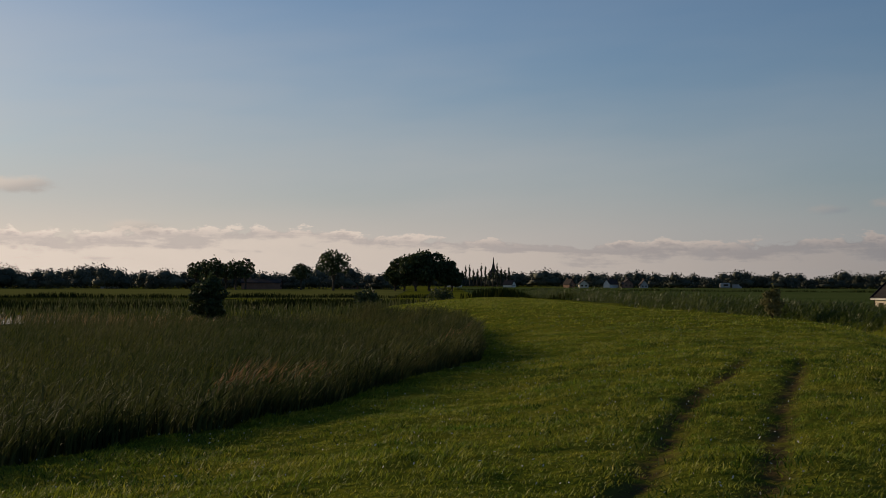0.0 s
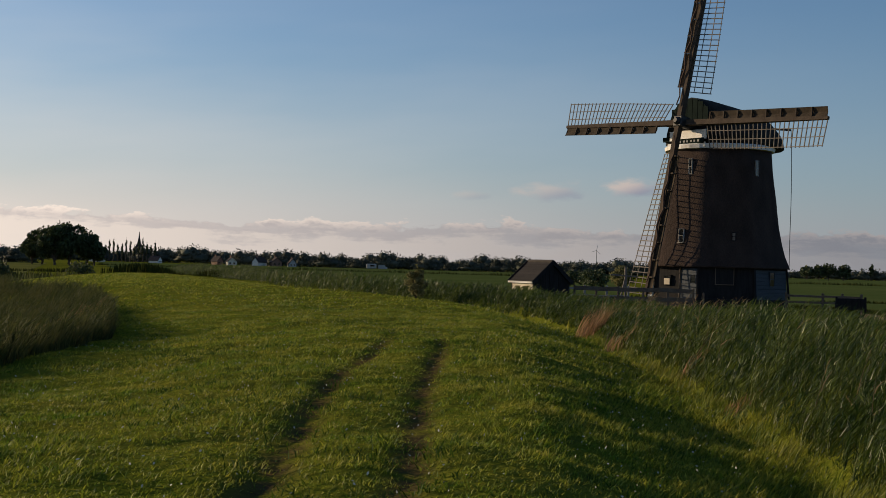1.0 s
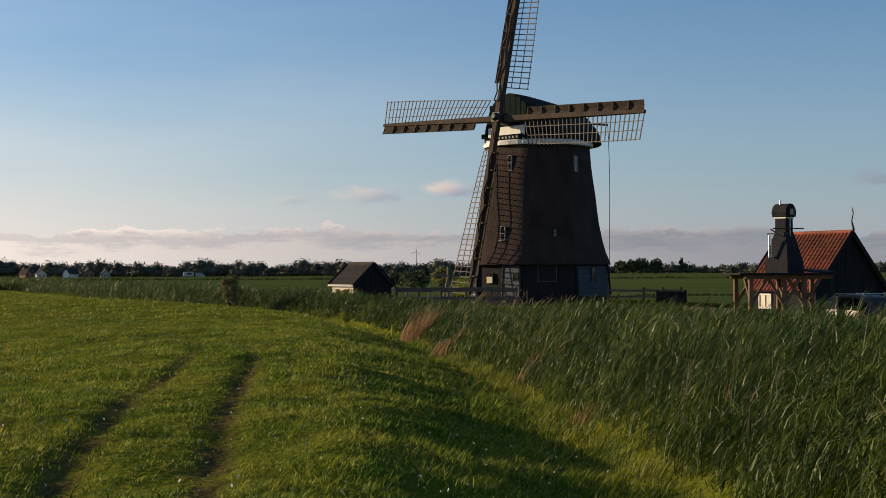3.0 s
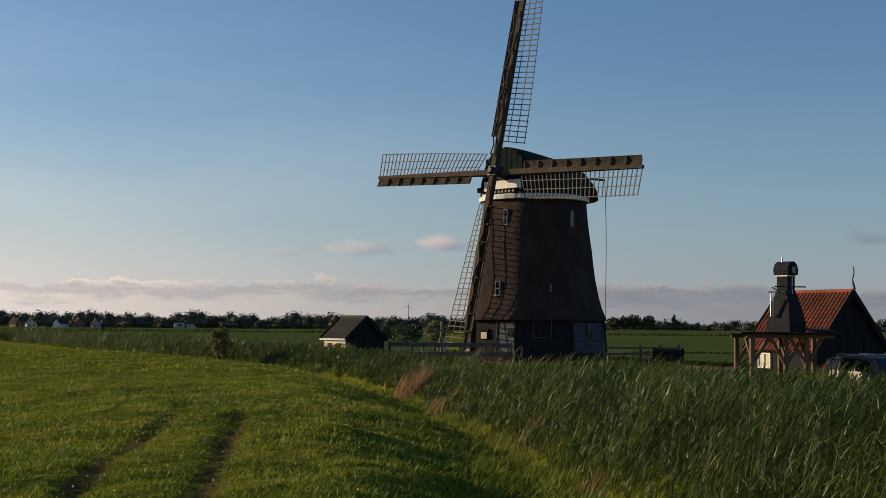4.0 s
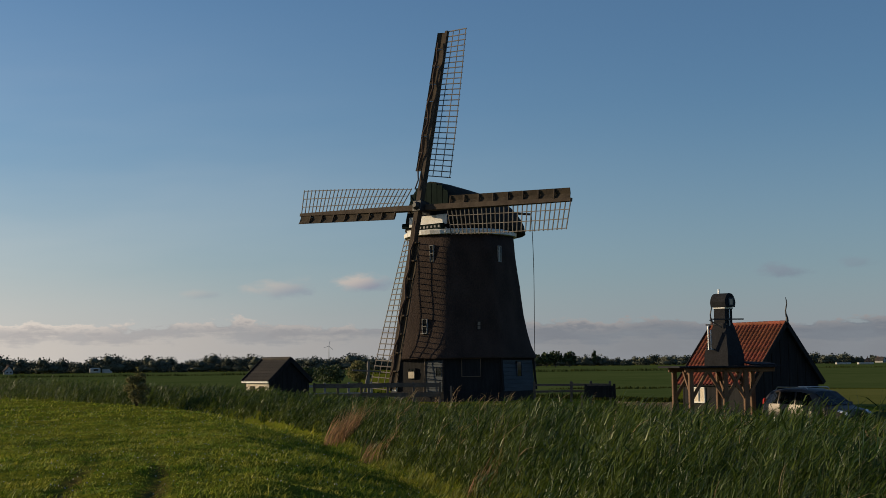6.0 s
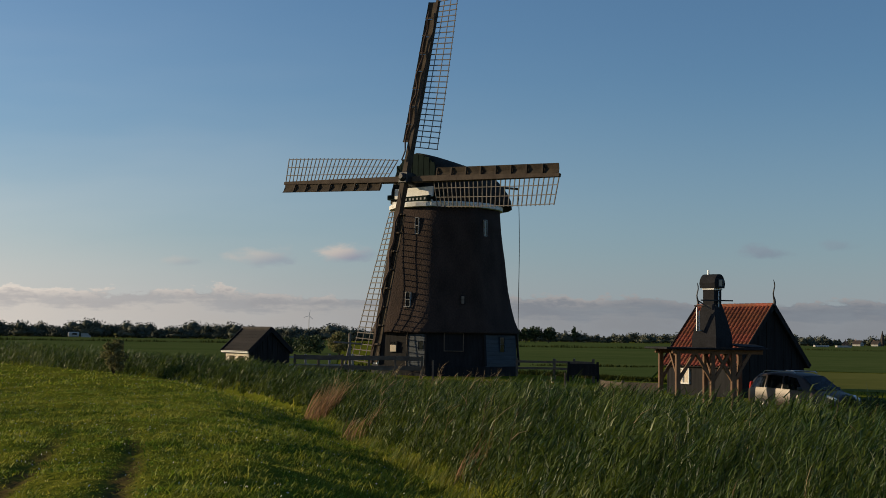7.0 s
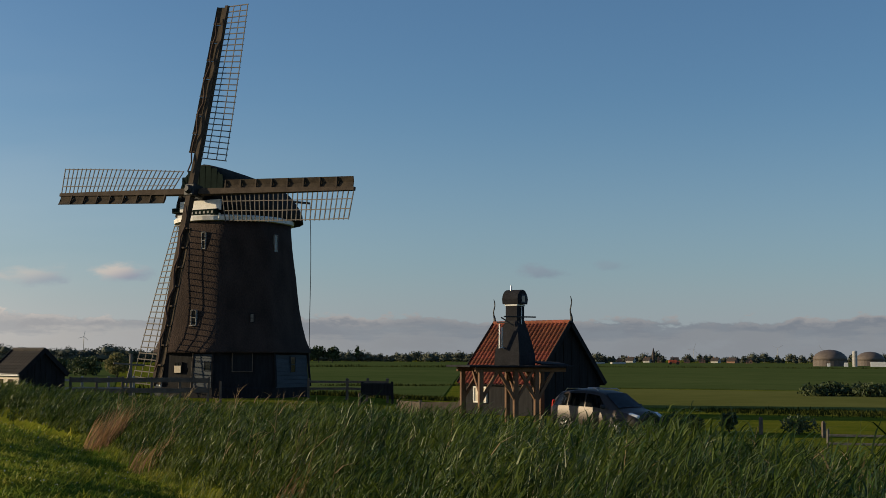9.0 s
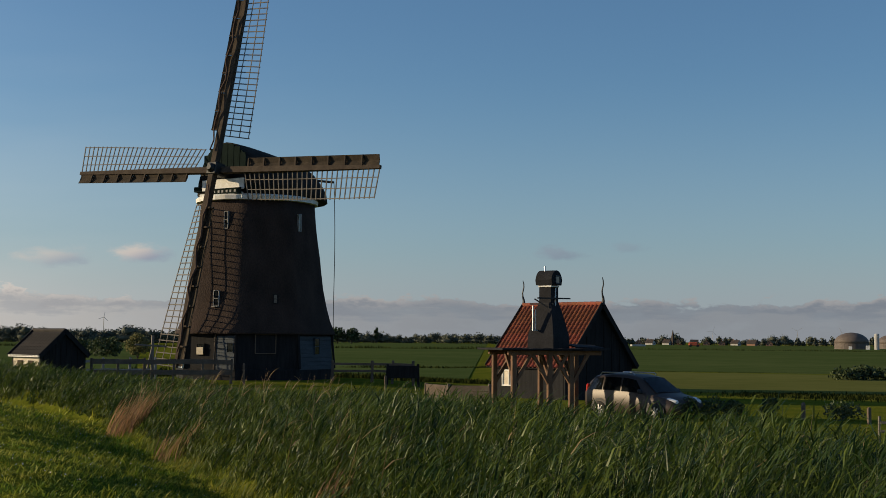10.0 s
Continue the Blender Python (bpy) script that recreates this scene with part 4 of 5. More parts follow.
def rail_fence(pts, z, h, rails, label, mat=M_FENCE, post_w=0.13, gap=1.6, rail_h=0.13, group="wooden fences"):
    root = thing("fence", (pts[0][0], pts[0][1], 0), 0, label, "fence", group)
    o = Vector((pts[0][0], pts[0][1], 0))
    for (xa, ya), (xb, yb) in zip(pts, pts[1:]):
        d = math.hypot(xb - xa, yb - ya)
        k = max(1, round(d / gap))
        for i in range(k + 1):
            x, y = xa + (xb - xa) * i / k, ya + (yb - ya) * i / k
            bm = bmesh.new()
            box(bm, Vector((x, y, z - 0.2 + (h + 0.25) / 2)) - o, (post_w, post_w, h + 0.35 + random.uniform(-0.05, 0.06)), Euler((random.uniform(-0.03, 0.03), random.uniform(-0.04, 0.04), 0)).to_matrix(), 0.012)
            part("post", bm, mat, root)
        for r in rails:
            for i in range(k):
                a, b = i / k, (i + 1) / k
                bm = bmesh.new()
                beam(bm, Vector((xa + (xb - xa) * a, ya + (yb - ya) * a - 0.07, z + h * r + random.uniform(-0.03, 0.03))) - o, Vector((xa + (xb - xa) * b, ya + (yb - ya) * b - 0.07, z + h * r + random.uniform(-0.03, 0.03))) - o, 0.045, rail_h, bevel=0.008)
                part("rail", bm, mat, root)
    return root


rail_fence([(-5.45, 74.0), (-2.9, 74.6), (1.5, 75.2)], -0.70, 1.1, (0.45, 0.95), "weathered brown rail fence before the windmill", rail_h=0.25)
rail_fence([(-6.4, 77.0), (-2.4, 77.6)], -0.7, 1.1, (0.5, 0.9), "pale grey rail fence beside the shed", M_FRAME)
rail_fence([(7.2, 79.0), (9.3, 78.2), (11.4, 77.0)], -0.75, 1.05, (0.55, 0.9), "low dark wooden fence beside the windmill")
rail_fence([(9.9, 76.6), (11.5, 76.0)], -0.85, 1.0, (0.45, 0.62, 0.78, 0.94), "dark boarded wooden gate panel", M_TARWOOD, rail_h=0.2)
rail_fence([(18.6, 40.6), (23.5, 38.4)], -1.2, 0.62, (0.5, 0.95), "pale grey wooden rail at the yard", M_LATTICE, 0.07, rail_h=0.07)
rail_fence([(12.0, 61.0), (10.4, 62.0), (9.6, 63.2)], -1.1, 0.7, (0.2, 0.55, 0.9), "low grey boarded fence by the barn", M_FENCE, rail_h=0.24)
post = thing("post_with_crossbar", (-2.55, 76.5, -0.75), 20, "grey wooden post with a crossbar and slanted strut", "post")
for p, q, w in (((0, 0, -0.1), (0, 0, 2.45), 0.13), ((-0.95, 0, 1.95), (0.75, 0, 1.85), 0.09), ((-0.25, 0, 0.7), (0.0, 0, 1.85), 0.1)):
    bm = bmesh.new()
    beam(bm, p, q, w, w, up=(0, 1, 0), bevel=0.01)
    part("timber", bm, M_LATTICE, post)
for x, y, h in ((2.1, 74.0, 1.3), (8.9, 70.5, 0.8), (20.7, 49.5, 0.5), (22.4, 48.0, 0.4)):
    pl = thing("stake", (x, y, -1.0), 0, "short weathered wooden stake in the grass", "stake", "stakes")
    bm = bmesh.new()
    loft(bm, [square(0.11, 0.11, -0.2), square(0.11, 0.11, h - 0.06), square(0.06, 0.06, h)])
    part("shaft", bm, M_FENCE, pl)

# ---- fields, ditches, water ----
FZ = -1.16
sheet("field", [polar(-62, 222), polar(-52, 225), polar(-42, 228), polar(-34, 205), polar(-28, 180), polar(-27, 420), polar(-36, 430), polar(-62, 430)], M_FIELD2, FZ, "sunlit yellow-green mown meadow beyond the reeds")
sheet("field", [polar(-62, 128), polar(-46, 126), polar(-34.5, 130), polar(-34.5, 195), polar(-42, 218), polar(-62, 216)], M_DITCH, FZ, "dark sedge-coloured strip of land beside a ditch")
sheet("field", [polar(-23, 150), polar(-14, 96), polar(-6, 96), polar(-2.5, 110), polar(-2.0, 620), polar(-10, 620), polar(-25, 600)], M_FIELD, FZ, "bright green polder meadow")
sheet("field", [polar(3.5, 104), polar(8, 96), polar(12, 92), polar(13.0, 930), polar(0.6, 930)], M_FIELD, FZ, "green polder meadow behind the windmill")
sheet("field", [polar(15, 128), polar(44, 126), polar(50, 1120), polar(32, 1120), polar(13.2, 1120)], M_FIELD, FZ, "large deep green polder meadow")
sheet("field", [polar(15, 78), polar(40, 72), polar(43, 122), polar(15, 124)], M_FIELD2, FZ, "yellowish mown meadow with a ditch edge")
sheet("water", [(-59, 47), (-54.5, 56.5), (-63, 68), (-80, 72), (-85, 55)], M_WATER, -1.10, "still water of a polder ditch reflecting the sky", "water")


def ditch_edge(name, pts, h, w, n, mat, label, seed):
    """A band of rough sedge along a line."""
    rng = np.random.default_rng(seed)
    pts = np.array(pts, float)
    seg = np.linalg.norm(np.diff(pts, axis=0), axis=1)
    s = np.concatenate([[0], np.cumsum(seg)])
    u = rng.uniform(0, s[-1], n)
    x = np.interp(u, s, pts[:, 0]) + rng.normal(0, w / 2, n)
    y = np.interp(u, s, pts[:, 1]) + rng.normal(0, w / 2, n)
    b = np.stack([x, y, height(x, y) - 0.05], 1)
    hh = h * rng.uniform(0.5, 1.2, n) * (0.8 + 0.25 * np.sin(u * 0.31) * np.sin(u * 0.11 + 1))
    me = blades(name, b, hh, hh * 0.10 + 0.03, rng.uniform(0, 6.28, n), rng.uniform(0, 0.25, n), rng.uniform(0.1, 0.7, n), mat)
    return tagged(new(name, me), label, "sedge", kind="stuff")


ditch_edge("ditch_sedge", [polar(-62, 122), polar(-52, 122), polar(-42, 120), polar(-33, 124), polar(-27.5, 150)], 1.1, 4.0, 9000, M_DITCH, "dark band of sedge along a field ditch", 11)
ditch_edge("ditch_sedge", [polar(-60, 205), polar(-45, 208), polar(-30, 212), polar(-26, 215)], 0.9, 1.5, 5000, M_DITCH, "dark band of sedge along a field ditch", 12)
ditch_edge("ditch_sedge", [polar(15, 125.5), polar(28, 125), polar(43, 124)], 0.17, 1.2, 6000, M_DITCH, "dark band of sedge along a field ditch", 13)
ditch_edge("ditch_sedge", [polar(24, 72), polar(33, 70), polar(42, 68)], 0.26, 3.0, 9000, M_DITCH, "dark band of sedge along a field ditch", 14)
ditch_edge("ditch_sedge", [polar(-24, 140), polar(-12, 100), polar(-5, 96), polar(-1, 96)], 0.9, 2.0, 6000, M_DITCH, "dark band of sedge along a field ditch", 15)
ditch_edge("ditch_sedge", [polar(4, 97), polar(9, 90), polar(13, 84)], 0.5, 1.2, 3500, M_DITCH, "dark band of sedge along a field ditch", 16)
ditch_edge("ditch_sedge", [polar(6.5, 130), polar(11, 128), polar(14.5, 140)], 0.35, 1.2, 1500, M_DITCH, "dark band of sedge along a field ditch", 17)
ditch_edge("field_edge_sedge", [polar(-26, 395), polar(-15, 390), polar(-2, 385), polar(13, 390)], 1.0, 2.5, 5000, M_DITCH, "dark hedge-like field edge", 18)
ditch_edge("field_edge_sedge", [polar(14, 450), polar(30, 450), polar(48, 445)], 0.8, 2.0, 4000, M_DITCH, "dark field edge", 19)

# ---- trees ----


def crown_points(rng, lobes, n):
    """Points inside the shells of several ellipsoids: lobes rows of (x, y, z, rx, ry, rz)."""
    lobes = np.array(lobes, float)
    pick = rng.integers(0, len(lobes), n)
    d = rng.normal(size=(n, 3))
    d /= np.linalg.norm(d, axis=1)[:, None]
    r = rng.uniform(0.45, 1.0, n) ** 0.5
    lump = 1 + 0.18 * np.sin(d[:, 0] * 7 + pick) * np.sin(d[:, 2] * 6 + pick * 2)
    return lobes[pick, :3] + d * lobes[pick, 3:] * (r * lump)[:, None]


def tree(name, at, h, spread, trunk_h, label, category="tree", leaf=0.28, n=1400, mat=None, lobes=9, seed=1, flat=1.0, group="", trunk_r=None):
    rng = np.random.default_rng(seed)
    root = thing(name, at, rng.uniform(0, 360), label, category, group)
    r0 = trunk_r or 0.028 * h
    bm = bmesh.new()
    tube(bm, [(0, 0, -0.3), (0.02 * h * 0.3, 0, trunk_h * 0.5), (0.0, 0.02 * h, trunk_h), (0.03 * h, 0, h * 0.8)], [r0 * 1.25, r0, r0 * 0.85, r0 * 0.2], 8)
    ls = []
    for k in range(lobes):
        a = k * 2.4 + rng.uniform(-0.3, 0.3)
        f = (k + 0.5) / lobes
        zc = trunk_h + (h - trunk_h) * (0.22 + 0.6 * f)
        rr = spread * (0.62 * math.sin(math.pi * (0.25 + 0.6 * f)))
        c = Vector((rr * math.cos(a), rr * math.sin(a), zc))
        s = spread * rng.uniform(0.34, 0.5)
        ls.append((*c, s, s, s * 0.75 * flat))
        tube(bm, [(0, 0, trunk_h * (0.7 + 0.3 * f)), c * 0.55 + Vector((0, 0, zc * 0.40)), c], [r0 * 0.45, r0 * 0.3, r0 * 0.1], 5)
    ls.append((0, 0, trunk_h + (h - trunk_h) * 0.55, spread * 0.6, spread * 0.6, (h - trunk_h) * 0.42))
    part("trunk", bm, M_BARK, root)
    pts = crown_points(rng, ls, n)
    np.random.seed(seed)
    me = cards("crown", pts, leaf, mat or M_LEAF)
    ob = new("crown", me)
    ob.parent = root
    return root


def at(a, r):
    x, y = polar(a, r)
    return (x, y, float(height(x, y)))


# trees that stand out, from the fields towards the village
tree("tree", at(-30.3, 365), 11.2, 5.0, 4.2, "broad dark field tree standing alone", n=1500, leaf=0.42, seed=21)
tree("tree", at(-31.7, 385), 8.0, 3.2, 2.4, "smaller dark field tree standing alone", n=900, leaf=0.4, seed=22)
for a, r, h, s, sd in ((-27.2, 362, 10.2, 4.6, 31), (-26.7, 358, 11.6, 5.2, 32), (-26.1, 360, 11.8, 5.2, 33), (-25.4, 362, 9.0, 4.2, 34), (-27.6, 364, 7.5, 3.0, 35), (-25.1, 360, 6.5, 3.0, 36)):
    tree("tree", at(a, r), h, s, 0.9, "dense dark tree in a rounded clump", n=2800, leaf=0.5, seed=sd, group="rounded clump")
for k in range(6):
    tree("tree", at(-36.2 + 0.42 * k, 395 + 6 * (k % 2)), 8.6 + 0.8 * (k % 3), 2.9, 2.2, "airy dark tree in a loose row", n=650, leaf=0.42, seed=41 + k, group="loose row")
for k in range(16):
    hh = 9.0 + 2.0 * math.sin(k * 1.7)
    tree("poplar", at(-25.2 + 0.172 * k, 690), hh + 2.2, 0.62, 1.5, "slim dark poplar in a row by the village", "tree", n=260, leaf=0.4, seed=60 + k, lobes=5, flat=3.4, group="poplar row")
tree("poplar", at(8.1, 900), 11.5, 1.7, 1.0, "single slim dark poplar", "tree", n=260, leaf=0.9, seed=90, lobes=5, flat=2.4)
for a, h, s, sd in ((6.4, 9.0, 4.5, 91), (6.0, 8.0, 4.0, 92), (7.0, 8.6, 4.4, 93), (5.5, 7.5, 4.0, 94)):
    tree("tree", at(a, 700), h, s, 1.2, "round dark tree in a far clump", n=500, leaf=0.8, seed=sd, group="far clump")
tree("shrub", at(-11.5, 61.7), 2.0, 0.55, 0.2, "pale tan willow shrub among the reeds", "shrub", n=1500, leaf=0.07, mat=M_LEAFTAN, seed=101, trunk_r=0.04)
tree("shrub", (-44.0, 57.0, -1.2), 3.3, 1.15, 0.1, "dark dense shrub standing in the marsh", "shrub", n=4200, leaf=0.11, seed=102, trunk_r=0.05)
tree("shrub", (-61.0, 107.0, -1.2), 1.9, 1.5, 0.1, "low dark bush at the ditch", "shrub", n=900, leaf=0.16, seed=103, trunk_r=0.05)
tree("shrub", (-76.0, 155.0, -1.2), 1.6, 1.9, 0.1, "low dark bush at the ditch", "shrub", n=900, leaf=0.16, seed=104, trunk_r=0.05)
tree("shrub", at(-2.27, 168), 3.4, 1.7, 0.2, "grey-green round willow bush behind the fence", "shrub", n=1500, leaf=0.17, mat=M_LEAFTAN, seed=105, trunk_r=0.06)
tree("shrub", at(-3.5, 190), 2.6, 2.4, 0.2, "dark green bush behind the fence", "shrub", n=1500, leaf=0.2, seed=106, trunk_r=0.06)
tree("shrub", at(-4.4, 200), 2.3, 2.2, 0.2, "dark green bush behind the fence", "shrub", n=1300, leaf=0.2, seed=107, trunk_r=0.06)
for a, r, h, s, sd in ((21.2, 47, 0.85, 0.45, 111), (22.2, 47.5, 0.75, 0.7, 112), (23.0, 48, 0.7, 0.5, 113), (18.9, 50, 1.0, 0.35, 114), (24.6, 49, 0.85, 0.35, 115), (27.5, 50, 0.6, 0.8, 116)):
    tree("shrub", at(a, r), h, s, 0.05, "small dark shrub beside the yard", "shrub", n=700, leaf=0.06, seed=sd, trunk_r=0.03, group="yard shrubs")
for k in range(9):
    tree("shrub", at(27.9 + 0.75 * k, 104 + 1.5 * (k % 3)), 0.8 + 0.15 * (k % 2), 1.3, 0.1, "dark bush in a field hedge", "shrub", n=420, leaf=0.17, seed=120 + k, trunk_r=0.05, group="field hedge")


def unit_ball():
    bm = bmesh.new()
    bmesh.ops.create_icosphere(bm, subdivisions=2, radius=1)
    bm.verts.index_update()
    v = np.array([p.co[:] for p in bm.verts])
    f = np.array([[p.index for p in q.verts] for q in bm.faces])
    bm.free()
    return v, f


BALL_V, BALL_F = unit_ball()


# far belt of woods, from the north-west round to the east
def woods(name, a0, a1, radius, hmin, hmax, spacing, per, seed, leaf, label, spike=0.0, jitter=25):
    rng = np.random.default_rng(seed)
    np.random.seed(seed)
    arc = radians(a1 - a0) * radius
    n = int(arc / spacing)
    pts, cv, cf = [], [], []
    for i in range(n):
        a = a0 + (a1 - a0) * (i + rng.uniform(-0.4, 0.4)) / n
        r = radius + rng.uniform(-jitter, jitter)
        x, y = polar(a, r)
        h = rng.uniform(hmin, hmax) * (0.86 + 0.22 * math.sin(a * 2.1 + seed) * math.sin(a * 0.83))
        s = h * rng.uniform(0.38, 0.66) * (0.45 if rng.uniform() < spike else 1)
        ls = [(0, 0, h * 0.62, s, s, h * 0.38), (s * 0.5, 0, h * 0.45, s * 0.7, s * 0.7, h * 0.3), (-s * 0.5, s * 0.3, h * 0.42, s * 0.7, s * 0.7, h * 0.3), (0, 0, h * 0.28, s * 2.0, s, h * 0.34), (s, 0, h * 0.3, s * 1.2, s, h * 0.34)]
        pts.append(crown_points(rng, ls, per) + np.array([x, y, -1.2]))
        for lb in ls:
            lump = rng.uniform(0.42, 0.70, len(BALL_V))
            cf.append(BALL_F + len(BALL_V) * len(cf))
            cv.append(BALL_V * np.array(lb[3:]) * lump[:, None] + np.array(lb[:3]) + np.array([x, y, -1.2]))
    me = cards(name, np.concatenate(pts), leaf, M_LEAFHAZE)
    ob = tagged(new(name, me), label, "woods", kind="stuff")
    inner = new("inner_foliage", raw_mesh("inner_foliage", np.concatenate(cv), np.concatenate(cf), M_LEAFHAZE))
    inner.parent = ob
    inner["kind"] = "stuff"
    return ob


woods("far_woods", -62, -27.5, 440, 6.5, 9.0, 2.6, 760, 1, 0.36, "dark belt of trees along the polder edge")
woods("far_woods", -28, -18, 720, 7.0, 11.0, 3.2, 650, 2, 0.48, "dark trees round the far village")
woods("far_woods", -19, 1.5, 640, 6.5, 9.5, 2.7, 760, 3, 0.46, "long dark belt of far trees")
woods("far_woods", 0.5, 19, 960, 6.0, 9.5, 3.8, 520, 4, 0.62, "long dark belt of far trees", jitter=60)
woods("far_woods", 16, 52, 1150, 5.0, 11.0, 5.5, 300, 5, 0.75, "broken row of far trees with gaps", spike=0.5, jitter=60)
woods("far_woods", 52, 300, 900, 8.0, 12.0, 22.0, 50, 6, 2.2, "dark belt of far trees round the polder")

# ---- far buildings and landmarks ----


def far_house(a, r, w, l, eave, rise, turn, wall, label):
    root = thing("far_house", at(a, r), -a + turn, label, "house", "far village")
    bm = bmesh.new()
    loft(bm, [[(-w / 2, y, -0.3), (w / 2, y, -0.3), (w / 2, y, eave), (0, y, eave + rise - 0.1), (-w / 2, y, eave)] for y in (-l / 2, l / 2)])
    bmesh.ops.recalc_face_normals(bm, faces=bm.faces)
    part("wall", bm, wall, root)
    for s in (-1, 1):
        bm = bmesh.new()
        e = s * (w / 2 + 0.35)
        z = eave - 0.35 * 2 * rise / w
        loft(bm, [[(0, y, eave + rise), (e, y, z), (e, y, z + 0.25), (0, y, eave + rise + 0.25)] for y in (-l / 2 - 0.3, l / 2 + 0.3)])
        bmesh.ops.recalc_face_normals(bm, faces=bm.faces)
        part("roof", bm, M_ROOFGREY, root)
    for k in (-1, 1):
        wn = new("window")
        wn.parent = root
        bm = bmesh.new()
        box(bm, (k * w * 0.22, -l / 2 - 0.03, eave * 0.55), (w * 0.2, 0.08, eave * 0.4), None, 0.02)
        part("pane", bm, M_GLASS, wn)
    bm = bmesh.new()
    box(bm, (0, l * 0.3, eave + rise + 0.3), (0.6, 0.6, 1.2))
    part("chimney", bm, M_BRICK, root)
    return root


rng = random.Random(5)
for a in (-25.0, -22.6, -20.0, -19.4, -18.2, -17.5, -16.8):
    far_house(a, 612 + rng.uniform(-8, 20), rng.uniform(3.2, 4.6), rng.uniform(4, 7), rng.uniform(1.3, 2.0), rng.uniform(1.7, 2.4), rng.uniform(10, 150), rng.choice((M_WHITEWALL, M_WHITE, M_CONC, M_BRICK)), "far village house with a steep grey roof")
for a in (-39.8, -29.6):
    far_house(a, 432, 5.0, 6, 1.5, 1.5, 10, rng.choice((M_CONC, M_BRICK, M_WHITEWALL)), "far farm building under trees")
for k in range(14):
    far_house(17.0 + 0.62 * k + rng.uniform(-0.2, 0.2), 1040 + rng.uniform(-20, 60), 5, rng.uniform(5, 8), 1.8, 2.4, rng.choice((0, 60, 90)), rng.choice((M_CONC, M_BRICK, M_BRICK)), "far house on the east side of the polder")
barn = far_house(-33.4, 415, 8, 12, 2.0, 1.0, 85, M_BRICK, "low brown farm barn among trees")
church = thing("church_tower", at(-23.3, 800), 20, "slim dark church tower with a pointed spire", "church")
bm = loft(bmesh.new(), [square(4.2, 4.2, 0), square(4.0, 4.0, 8.5)])
part("tower_wall", bm, M_BRICK, church)
bm = loft(bmesh.new(), [square(4.4, 4.4, 8.5), square(2.0, 2.0, 11.0), square(0.9, 0.9, 14.0), square(0.25, 0.25, 17.6)])
part("spire", bm, M_ROOFGREY, church)
ch2 = thing("church_tower", at(21.0, 1080), 20, "far small church with a thin spire", "church")
bm = loft(bmesh.new(), [square(2, 2, 0), square(2, 2, 6), square(0.3, 0.3, 12)])
part("spire", bm, M_ROOFGREY, ch2)


def turbine(a, r, h, blade, label, spin):
    root = thing("wind_turbine", at(a, r), -a, label, "turbine", "wind turbines")
    bm = bmesh.new()
    tube(bm, [(0, 0, 0), (0, 0, h)], [h * 0.022, h * 0.012], 8)
    part("mast", bm, M_CONC, root)
    bm = bmesh.new()
    box(bm, (0, 0, h), (h * 0.03, h * 0.08, h * 0.035), None, h * 0.006)
    part("nacelle", bm, M_CONC, root)
    for k in range(3):
        t = spin + k * 2.0944
        bm = bmesh.new()
        beam(bm, (0, -h * 0.045, h), (blade * math.sin(t), -h * 0.045, h + blade * math.cos(t)), h * 0.016, h * 0.008, up=(0, 1, 0))
        part("blade", bm, M_CONC, root)


turbine(-3.5, 1500, 24, 6.0, "dark far small wind turbine above the trees", 0.2)
for a, r, h, s in ((22.7, 3900, 34, 0.4), (26.2, 3900, 36, 1.0), (28.0, 3900, 32, 1.6)):
    turbine(a, r, h, h * 0.5, "pale far wind turbine in the haze", s)
van = thing("white_caravan", at(-13.35, 560), 15, "white caravan parked at a far field edge", "caravan")
bm = bmesh.new()
box(bm, (0, 0, 1.35), (4.4, 2.2, 2.1), None, 0.35)
part("body", bm, M_CONC, van)
bm = bmesh.new()
box(bm, (0.4, -1.11, 1.6), (1.9, 0.05, 0.7), None, 0.02)
part("window", bm, M_GLASS, van)
van2 = thing("white_van", at(-12.85, 562), 5, "white delivery van parked at a far field edge", "van")
bm = loft(bmesh.new(), [[(-1.9, y, 0.3), (1.9, y, 0.3), (1.9, y, 0.95), (1.2, y, 1.1), (0.7, y, 1.9), (-1.9, y, 1.9)] for y in (-0.85, 0.85)])
bmesh.ops.recalc_face_normals(bm, faces=bm.faces)
part("body", bm, M_CONC, van2)
# digester domes with a pale silo
for a, r, w, hw, hd in ((28.35, 620, 15.0, 2.8, 5.4), (29.95, 690, 14.0, 2.8, 5.0), (31.3, 650, 12.0, 2.6, 4.2)):
    dm = thing("digester_tank", at(a, r), -a, "grey domed farm digester tank", "tank", "digester tanks")
    bm = bmesh.new()
    nn = 28
    R = w / 2
    loft(bm, [[(R * math.cos(2 * math.pi * k / nn), R * math.sin(2 * math.pi * k / nn), z) for k in range(nn)] for z in (-0.3, hw)])
    part("tank_wall", bm, M_DOME, dm)
    bm = bmesh.new()
    loft(bm, [[(R * 1.02 * math.cos(b) * math.cos(2 * math.pi * k / nn), R * 1.02 * math.cos(b) * math.sin(2 * math.pi * k / nn), hw + (hd - 0.6) * math.sin(b)) for k in range(nn)] for b in (0, 0.3, 0.6, 0.9, 1.2, 1.5)])
    part("membrane_dome", bm, M_DOME, dm, smooth=True)
silo = thing("silo", at(29.35, 600), 0, "pale concrete silo beside the domes", "silo")
bm = bmesh.new()
tube(bm, [(0, 0, -0.2), (0, 0, 6.6), (0, 0, 7.0)], [1.05, 1.05, 0.7], 16)
part("silo_wall", bm, M_CONC, silo)
